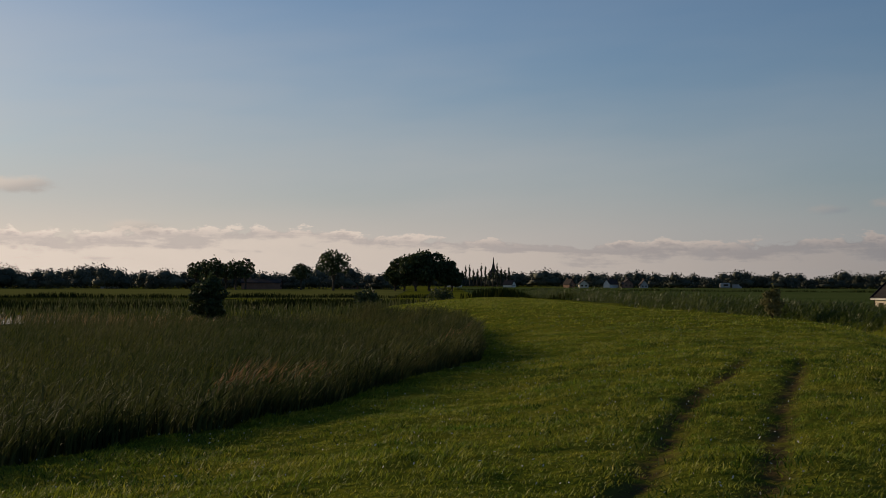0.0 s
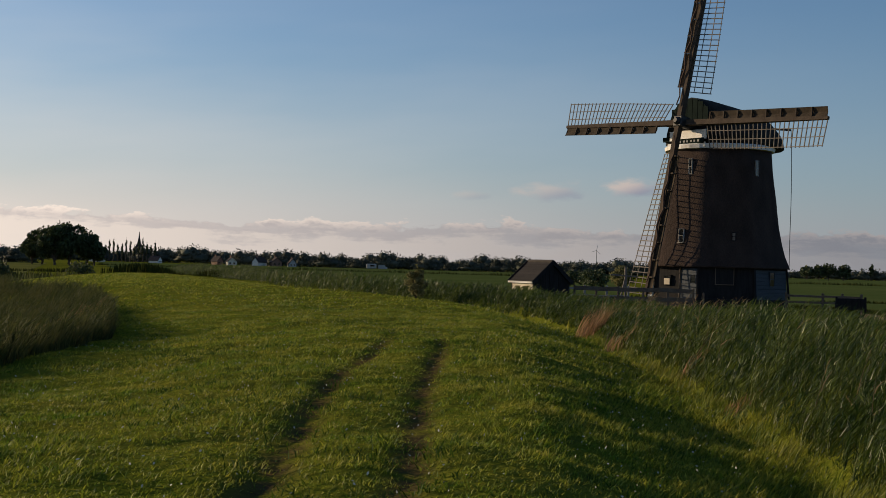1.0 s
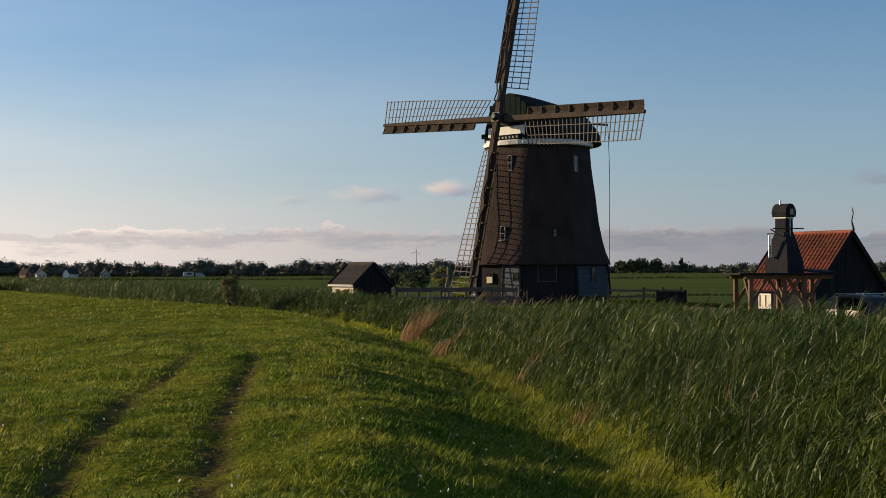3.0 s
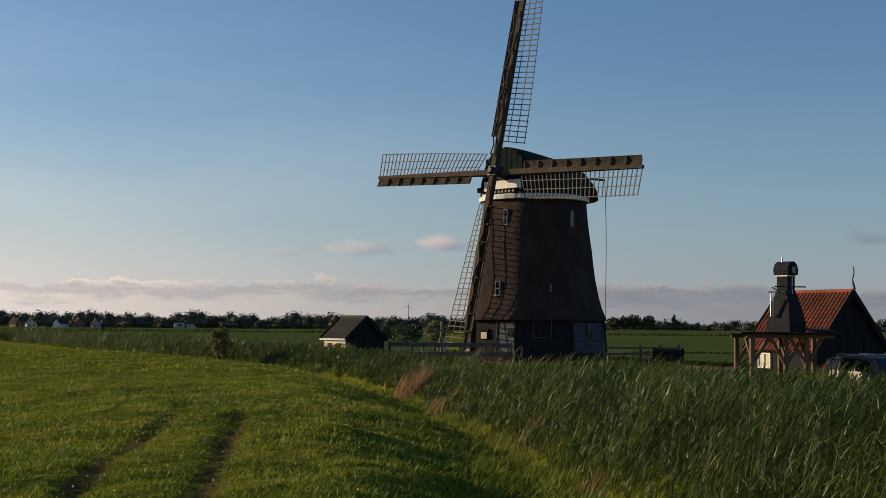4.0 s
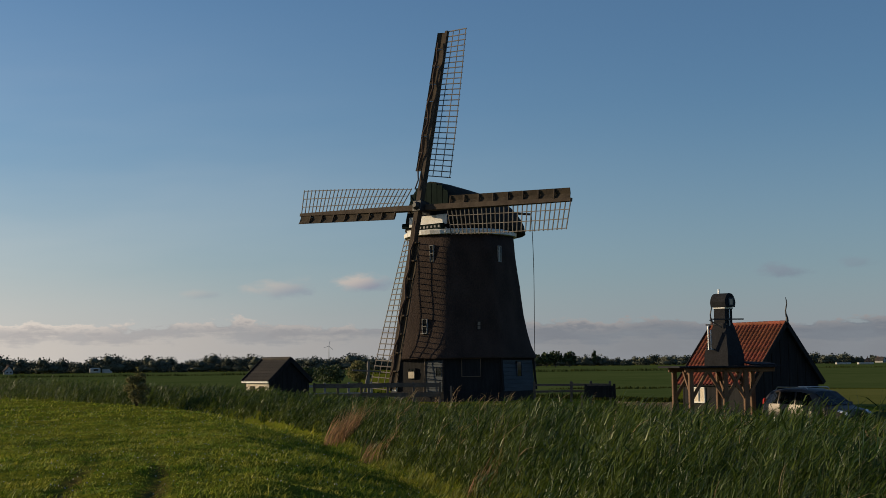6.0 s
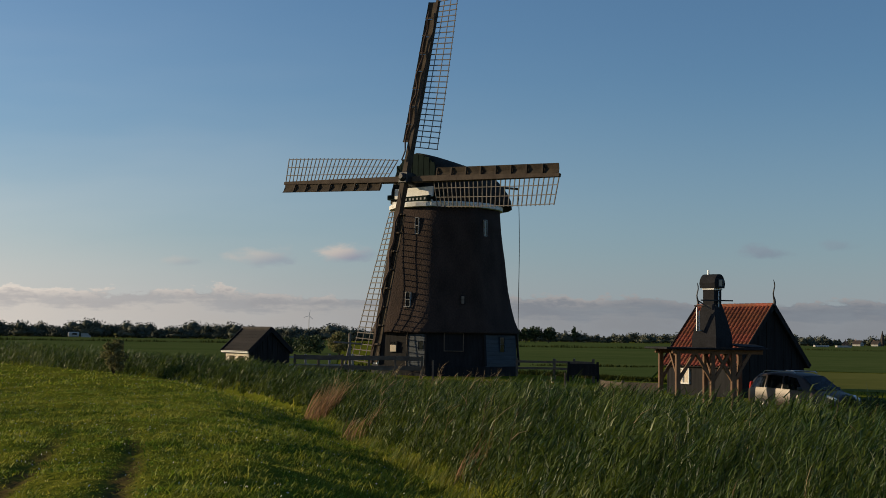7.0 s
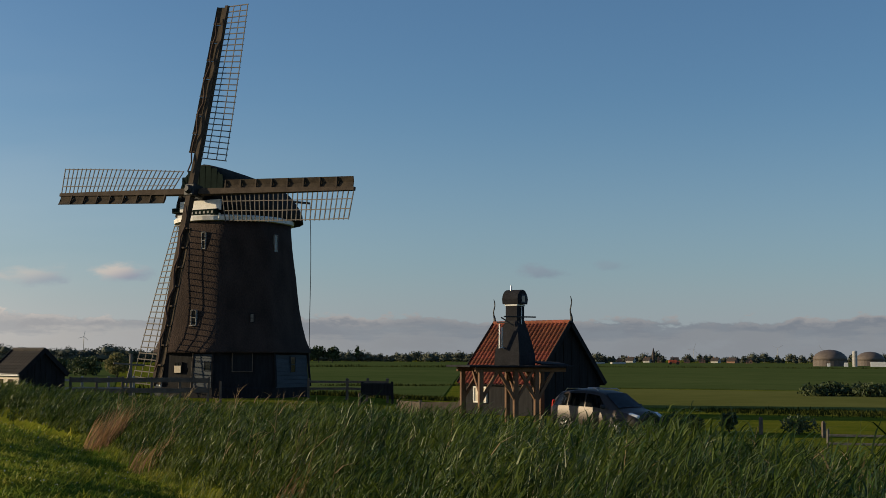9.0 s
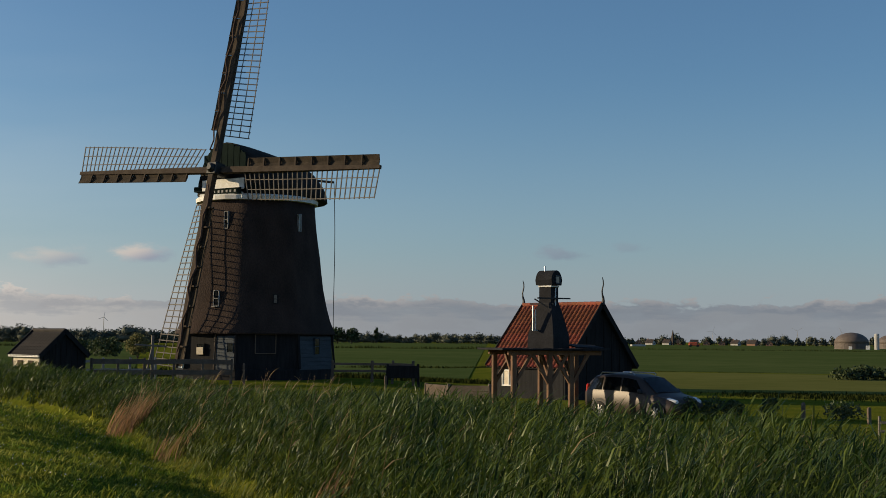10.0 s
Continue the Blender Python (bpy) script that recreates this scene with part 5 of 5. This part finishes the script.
for a, r, w, h in ((30.3, 600, 7.0, 2.2), (29.0, 590, 1.7, 1.8), (28.3, 590, 1.4, 1.4)):
    cab = thing("white_container", at(a, r), -a, "small white container at the digester yard", "container", "containers")
    bm = bmesh.new()
    box(bm, (0, 0, h / 2), (w, 1.8, h), None, 0.05)
    part("shell", bm, M_WHITE, cab)
machine = thing("farm_machine", at(21.84, 700), -20, "orange farm machine working at the field edge", "machine")
bm = bmesh.new()
box(bm, (0, 0, 1.6), (4.4, 2.4, 1.9), None, 0.3)
box(bm, (2.6, 0, 1.2), (2.2, 2.2, 1.2), None, 0.2)
part("body", bm, M_ORANGE, machine)
bm = bmesh.new()
box(bm, (-0.4, 0, 2.9), (1.7, 2.0, 1.1), None, 0.1)
part("cabin", bm, M_GLASS, machine)
for x in (-1.3, 2.4):
    bm = bmesh.new()
    tube(bm, [(x, -1.35, 0.75), (x, 1.35, 0.75)], 0.75, 14)
    part("wheel", bm, M_RUBBER, machine)
for a, r in ((19.5, 640), (18.6, 660)):
    bl = thing("hay_trailer", at(a, r), 10, "pale flat trailer at the field edge", "trailer")
    bm = bmesh.new()
    box(bm, (0, 0, 0.8), (7.5, 2.0, 0.9), None, 0.1)
    part("bed", bm, M_CONC, bl)

# ---- reeds and grass ----


def edge_right(y):
    return np.interp(y, RIGHT_Y, RIGHT_X)


def edge_left(y):
    return np.interp(y, LEFT_Y, LEFT_X)


def reed_plants(name, x, y, h, rng, mat, label, leaves=6, segs=3, lw=0.022, plume=None, tilt=0.12, wind=1.45, tall_leaf=0.42):
    """Reed stems with narrow leaves that the wind bends to one side."""
    n = len(x)
    z = height(x, y) - 0.04
    base = np.stack([x, y, z], 1)
    head = np.full(n, wind) + rng.normal(0, 0.5, n)
    lean = rng.uniform(0.02, tilt * 2, n)
    stem = blades(name, base, h, np.full(n, lw * 0.55), head, lean, rng.uniform(0.05, 0.35, n), mat, segs)
    meshes = [stem]
    for k in range(leaves):
        f = (k + 0.8) / (leaves + 0.6) * rng.uniform(0.9, 1.05, n)
        b = base.copy()
        b[:, 2] += h * f * np.cos(lean)
        b[:, 0] += h * f * np.sin(lean + 0.06) * np.sin(head)
        b[:, 1] += h * f * np.sin(lean + 0.06) * np.cos(head)
        ll = tall_leaf * rng.uniform(0.6, 1.25, n) * (0.75 + 0.25 * h / 1.5)
        hd = np.where(rng.uniform(size=n) < 0.68, wind + rng.normal(0, 0.55, n), rng.uniform(0, 6.28, n))
        meshes.append(blades(name, b, ll, lw * rng.uniform(0.6, 1.3, n), hd, rng.uniform(0.3, 1.05, n), rng.uniform(0.5, 1.8, n), mat, segs))
    vs, fs, o = [], [], 0
    for me in meshes:
        v = np.empty(len(me.vertices) * 3, np.float32)
        me.vertices.foreach_get("co", v)
        f = np.empty(len(me.loops), np.int32)
        me.loops.foreach_get("vertex_index", f)
        vs.append(v.reshape(-1, 3))
        fs.append(f.reshape(-1, 4) + o)
        o += len(me.vertices)
        bpy.data.meshes.remove(me)
    return tagged(new(name, raw_mesh(name, np.concatenate(vs), np.concatenate(fs), mat)), label, "reeds", kind="stuff")


rng_r = np.random.default_rng(77)
np.random.seed(77)


def right_band(y0, y1, d0, d1, n, clumped=True):
    """Places along the ditch, thinner where the stand has gaps."""
    y = rng_r.uniform(y0, y1, n)
    d = d0 + (d1 - d0) * rng_r.uniform(0, 1, n)
    x = edge_right(y) + d
    keep = rng_r.uniform(0, 1, n) < (0.02 + 1.7 * value_noise(x * 1.5, y * 1.0, 8) if clumped else 2)
    return x[keep], y[keep]


def stand(x, y):
    """How high the reeds stand: low at the foot of the bank, in uneven swells further in."""
    swell = 0.74 + 0.34 * value_noise(x * 0.55, y * 0.4, 9) + 0.22 * value_noise(x * 1.7, y * 1.3, 10)
    return swell * (0.42 + 0.58 * sstep(0.3, 2.0, x - edge_right(y))) * (1 + np.where(y > 16, 0.1 * sstep(1.0, 2.5, x - edge_right(y)) * (1 - sstep(30, 38, y)), 0.0) - 0.24 * sstep(2.4, 5.5, x - edge_right(y)) * (1 - sstep(22, 34, y)))


TALL = "tall green reeds leaning in the wind along the ditch"
x, y = right_band(-1, 16, 0.45, 7.6, 21000)
reed_plants("reeds", x, y, 1.10 * rng_r.uniform(0.72, 1.12, len(x)) * stand(x, y), rng_r, M_REED, TALL, 10, segs=2, lw=0.015, tall_leaf=0.27)
x, y = right_band(-10, -1, 0.9, 7.6, 2400)
reed_plants("reeds", x, y, 1.12 * rng_r.uniform(0.72, 1.12, len(x)), rng_r, M_REED, TALL, 4, segs=2, lw=0.03)
x, y = right_band(16, 46, 0.4, 7.0, 19000)
hh = np.interp(y, [16, 24, 32, 38, 44, 50], [1.10, 0.95, 0.66, 0.42, 0.38, 0.40]) * rng_r.uniform(0.7, 1.12, len(x)) * stand(x, y)
reed_plants("reeds", x, y, hh, rng_r, M_REED, TALL, 8, segs=2, lw=0.021, tall_leaf=0.29)
x, y = right_band(46, 68, 0.5, 5.0, 9000)
reed_plants("reeds", x, y, np.interp(y, [46, 56, 66], [0.45, 0.66, 0.85]) * rng_r.uniform(0.7, 1.1, len(x)) * stand(x, y), rng_r, M_REED, "green reeds before the shed", 5, segs=2, lw=0.03, tall_leaf=0.34)
x, y = right_band(68, 135, 0.6, 5.0, 6000)
hh = np.interp(y, [46, 60, 90], [0.95, 0.95, 1.1]) * rng_r.uniform(0.7, 1.1, len(x)) * stand(x, y)
reed_plants("reeds", x, y, hh, rng_r, M_REED, "green reeds along the far dike edge", 5, segs=2, lw=0.032, tall_leaf=0.4)
# dry stems among them, and the dry grass at their foot
x, y = right_band(0, 40, 0.6, 4.8, 240)
reed_plants("dry_reeds", x, y, 1.05 * rng_r.uniform(0.7, 1.1, len(x)), rng_r, M_REEDDRY, "scattered straw-coloured dry reed stems", 3, lw=0.02)
x, y = right_band(2, 42, 0.1, 1.3, 22000)
me = blades("verge_grass", np.stack([x, y, height(x, y) - 0.02], 1), rng_r.uniform(0.06, 0.22, len(x)) * (0.5 + 1.2 * value_noise(x * 2.2, y * 1.6, 12)), np.full(len(x), 0.012), rng_r.uniform(0.6, 2.4, len(x)), rng_r.uniform(0.1, 0.5, len(x)), rng_r.uniform(0.2, 1.0, len(x)),
            material("yellowing_verge_grass", (0.060, 0.112, 0.010), (0.19, 0.185, 0.028), 0.9, 0.7, bump=0, island=0.55, trans=0.3))
tagged(new("verge_grass", me), "long yellowing grass at the foot of the reeds", "grass", kind="stuff")
x, y = right_band(3, 15, 2.4, 7.4, 1100)
reed_plants("dry_reeds", x, y, 1.12 * rng_r.uniform(0.75, 1.1, len(x)), rng_r, M_REEDDRY, "straw-coloured dry reed stems at the ditch", 5, segs=2, lw=0.014, tall_leaf=0.22)
# pinkish plumes of dry grass
for cx, cy, r, n, h in ((-2.15, 38.0, 0.5, 210, 0.95), (-1.0, 32.0, 0.45, 70, 0.6), (1.6, 16.4, 0.28, 170, 0.2), (0.9, 22.5, 0.3, 60, 0.5)):
    a, q = rng_r.uniform(0, 6.28, n), r * np.sqrt(rng_r.uniform(0, 1, n))
    x, y = cx + q * np.cos(a), cy + q * np.sin(a) * 1.6
    me = blades("dry_plume_grass", np.stack([x, y, height(x, y)], 1), h * rng_r.uniform(0.5, 1.15, n), np.full(n, 0.02), rng_r.uniform(0.9, 2.0, n), rng_r.uniform(0.15, 0.5, n), rng_r.uniform(0.2, 0.9, n), M_PLUME)
    tagged(new("dry_plume_grass", me), "clump of dry pinkish-brown seeding grass", "grass", kind="stuff")

# marsh on the other side of the dike
n = 32000
y = rng_r.uniform(-8, 62, n)
d = 0.3 + 26 * rng_r.uniform(0, 1, n) ** 1.9
x = edge_left(y) - d
hh = 0.78 * rng_r.uniform(0.65, 1.15, len(x)) * (0.5 + 0.55 * value_noise(x * 0.3, y * 0.22, 14) + 0.4 * value_noise(x * 0.9, y * 0.8, 15))
reed_plants("marsh_reeds", x, y, hh, rng_r, M_BEDGRASS, "dense dull green reed marsh beside the dike", 4, segs=2, lw=0.028, tall_leaf=0.32)
n = 22000
y = rng_r.uniform(-2, 40, n)
x = edge_left(y) - 0.15 - 2.2 * rng_r.uniform(0, 1, n) ** 1.3
hh = 0.6 * rng_r.uniform(0.5, 1.15, n) * (0.6 + 0.7 * value_noise(x * 0.8, y * 0.6, 16))
me = blades("marsh_edge_reeds", np.stack([x, y, height(x, y) - 0.03], 1), hh, np.full(n, 0.03), rng_r.uniform(0.4, 2.6, n), rng_r.uniform(0.0, 0.4, n), rng_r.uniform(0.2, 1.2, n), M_BEDGRASS, 2)
tagged(new("marsh_edge_reeds", me), "dense dark reed edge of the marsh at the dike's foot", "reeds", kind="stuff")
for x0, y0, x1, y1, n, s in ((-16.4, 19.0, -14.7, 21.6, 260, 0.3), (-14.6, 23.0, -16.4, 31.0, 520, 0.5)):
    t = rng_r.uniform(0, 1, n)
    x = x0 + (x1 - x0) * t + rng_r.normal(0, s * 0.5, n)
    y = y0 + (y1 - y0) * t + rng_r.normal(0, s * 0.8, n)
    me = blades("seeding_reeds", np.stack([x, y, height(x, y)], 1), rng_r.uniform(0.95, 1.25, n), np.full(n, 0.03), rng_r.uniform(0.9, 2.0, n), rng_r.uniform(0.2, 0.5, n), rng_r.uniform(0.5, 1.5, n), M_PLUME)
    tagged(new("seeding_reeds", me), "strip of pinkish seeding reeds in the marsh", "reeds", kind="stuff")
n = 420
x, y = rng_r.uniform(-58, -42, n), rng_r.uniform(52, 60, n)
me = blades("golden_sedge", np.stack([x, y, height(x, y)], 1), rng_r.uniform(0.6, 0.95, n), np.full(n, 0.045), rng_r.uniform(0.5, 2.2, n), rng_r.uniform(0.1, 0.4, n), rng_r.uniform(0.2, 0.9, n), M_REEDDRY)
tagged(new("golden_sedge", me), "straw-coloured seeding sedge by the water", "sedge", kind="stuff")
n = 5000
y = rng_r.uniform(62, 120, n)
x = edge_left(y) - 0.5 - 45 * rng_r.uniform(0, 1, n)
me = blades("marsh_sedge", np.stack([x, y, height(x, y)], 1), rng_r.uniform(0.5, 1.0, n), np.full(n, 0.10), rng_r.uniform(0, 6, n), rng_r.uniform(0, 0.3, n), rng_r.uniform(0.1, 0.7, n), M_BEDGRASS)
tagged(new("marsh_sedge", me), "rough sedge beyond the marsh", "sedge", kind="stuff")


# mown grass of the dike, in tufts, longer away from the ruts and towards the reeds
def mown(name, y0, y1, tufts, per, h0, h1, w, radius, label, everywhere=False):
    y = rng_r.uniform(y0, y1, tufts)
    xl, xr = edge_left(y), edge_right(y)
    x = xl - 0.3 + (xr + 0.8 - xl) * rng_r.uniform(0, 1, tufts)
    patch = np.clip(1.6 * value_noise(x * 1.3, y * 1.0, 5) + 0.7 * value_noise(x * 3.1, y * 2.6, 6) - 0.65, 0, 1)
    rut = np.exp(-(rut_distance(x, y) / 0.20) ** 2) * (1 - sstep(18, 30, y))
    keep = (rng_r.uniform(0, 1, tufts) > 0.55 * rut) & (everywhere | (y > 2.0) | (x < -3.5))
    x, y, patch, rut = x[keep], y[keep], patch[keep], rut[keep]
    th = (h0 + (h1 - h0) * rng_r.uniform(0, 1, len(x)) ** 1.8 * (0.15 + 1.5 * patch)) * (1 + 0.9 * sstep(-3.0, -0.4, x - edge_right(y))) * (1 - 0.5 * rut)
    xx = np.repeat(x, per) + rng_r.normal(0, radius, len(x) * per)
    yy = np.repeat(y, per) + rng_r.normal(0, radius, len(x) * per)
    n = len(xx)
    h = np.repeat(th, per) * rng_r.uniform(0.55, 1.15, n)
    me = blades(name, np.stack([xx, yy, height(xx, yy) - 0.01], 1), h, np.full(n, w) * rng_r.uniform(0.6, 1.4, n), np.where(rng_r.uniform(size=n) < 0.5, 1.5 + rng_r.normal(0, 0.7, n), rng_r.uniform(0, 6.28, n)), rng_r.uniform(0.2, 1.0, n), rng_r.uniform(0.3, 1.4, n), M_GRASS, 2)
    return tagged(new(name, me), label, "grass", kind="stuff")


mown("mown_grass", -9, 3, 3000, 6, 0.04, 0.10, 0.016, 0.09, "short mown grass in tufts on the dike", True)
mown("mown_grass", -3, 15, 26000, 10, 0.03, 0.09, 0.012, 0.05, "short mown grass in tufts on the dike")
mown("mown_grass", 15, 38, 18000, 7, 0.03, 0.11, 0.019, 0.08, "short mown grass in tufts on the dike")
mown("mown_grass", 38, 110, 9000, 4, 0.06, 0.15, 0.05, 0.2, "short mown grass on the far part of the dike")

# darker, longer clumps here and there, and clover heads
nc, per = 3200, 16
y = 3 + 37 * rng_r.uniform(0, 1, nc) ** 1.3
x = edge_left(y) + (edge_right(y) - edge_left(y)) * rng_r.uniform(0.02, 1.05, nc)
bunch = np.sin(x * 0.9 + 2) * np.sin(y * 0.55 + x * 0.2) + rng_r.normal(0, 0.5, nc) + 0.9 * sstep(-3.5, -0.5, x - edge_right(y)) > 0.15
x, y = x[bunch], y[bunch]
rad = rng_r.uniform(0.05, 0.14, len(x)) * (1 + y / 25)
xx = np.repeat(x, per) + rng_r.normal(0, 1, len(x) * per) * np.repeat(rad, per)
yy = np.repeat(y, per) + rng_r.normal(0, 0.7, len(x) * per) * np.repeat(rad, per)
n = len(xx)
me = blades("grass_clumps", np.stack([xx, yy, height(xx, yy) - 0.01], 1), np.repeat(rng_r.uniform(0.06, 0.14, len(x)), per) * rng_r.uniform(0.6, 1.1, n), np.full(n, 0.013), rng_r.uniform(0, 6.28, n), rng_r.uniform(0.2, 1.1, n), rng_r.uniform(0.4, 1.6, n), M_CLUMP, 2)
tagged(new("grass_clumps", me), "darker longer clumps of grass on the dike", "grass", kind="stuff")
n = 2600
y = 3 + 45 * rng_r.uniform(0, 1, n)
x = edge_left(y) + (edge_right(y) - edge_left(y)) * rng_r.uniform(0.02, 1.0, n)
me = cards("clover_heads", np.stack([x, y, height(x, y) + rng_r.uniform(0.07, 0.15, n)], 1), 0.013, material("pale_clover", (0.42, 0.42, 0.34), (0.6, 0.58, 0.5), 5, 0.8, bump=0))
tagged(new("clover_heads", me), "small pale clover heads scattered in the grass", "flowers", kind="stuff")
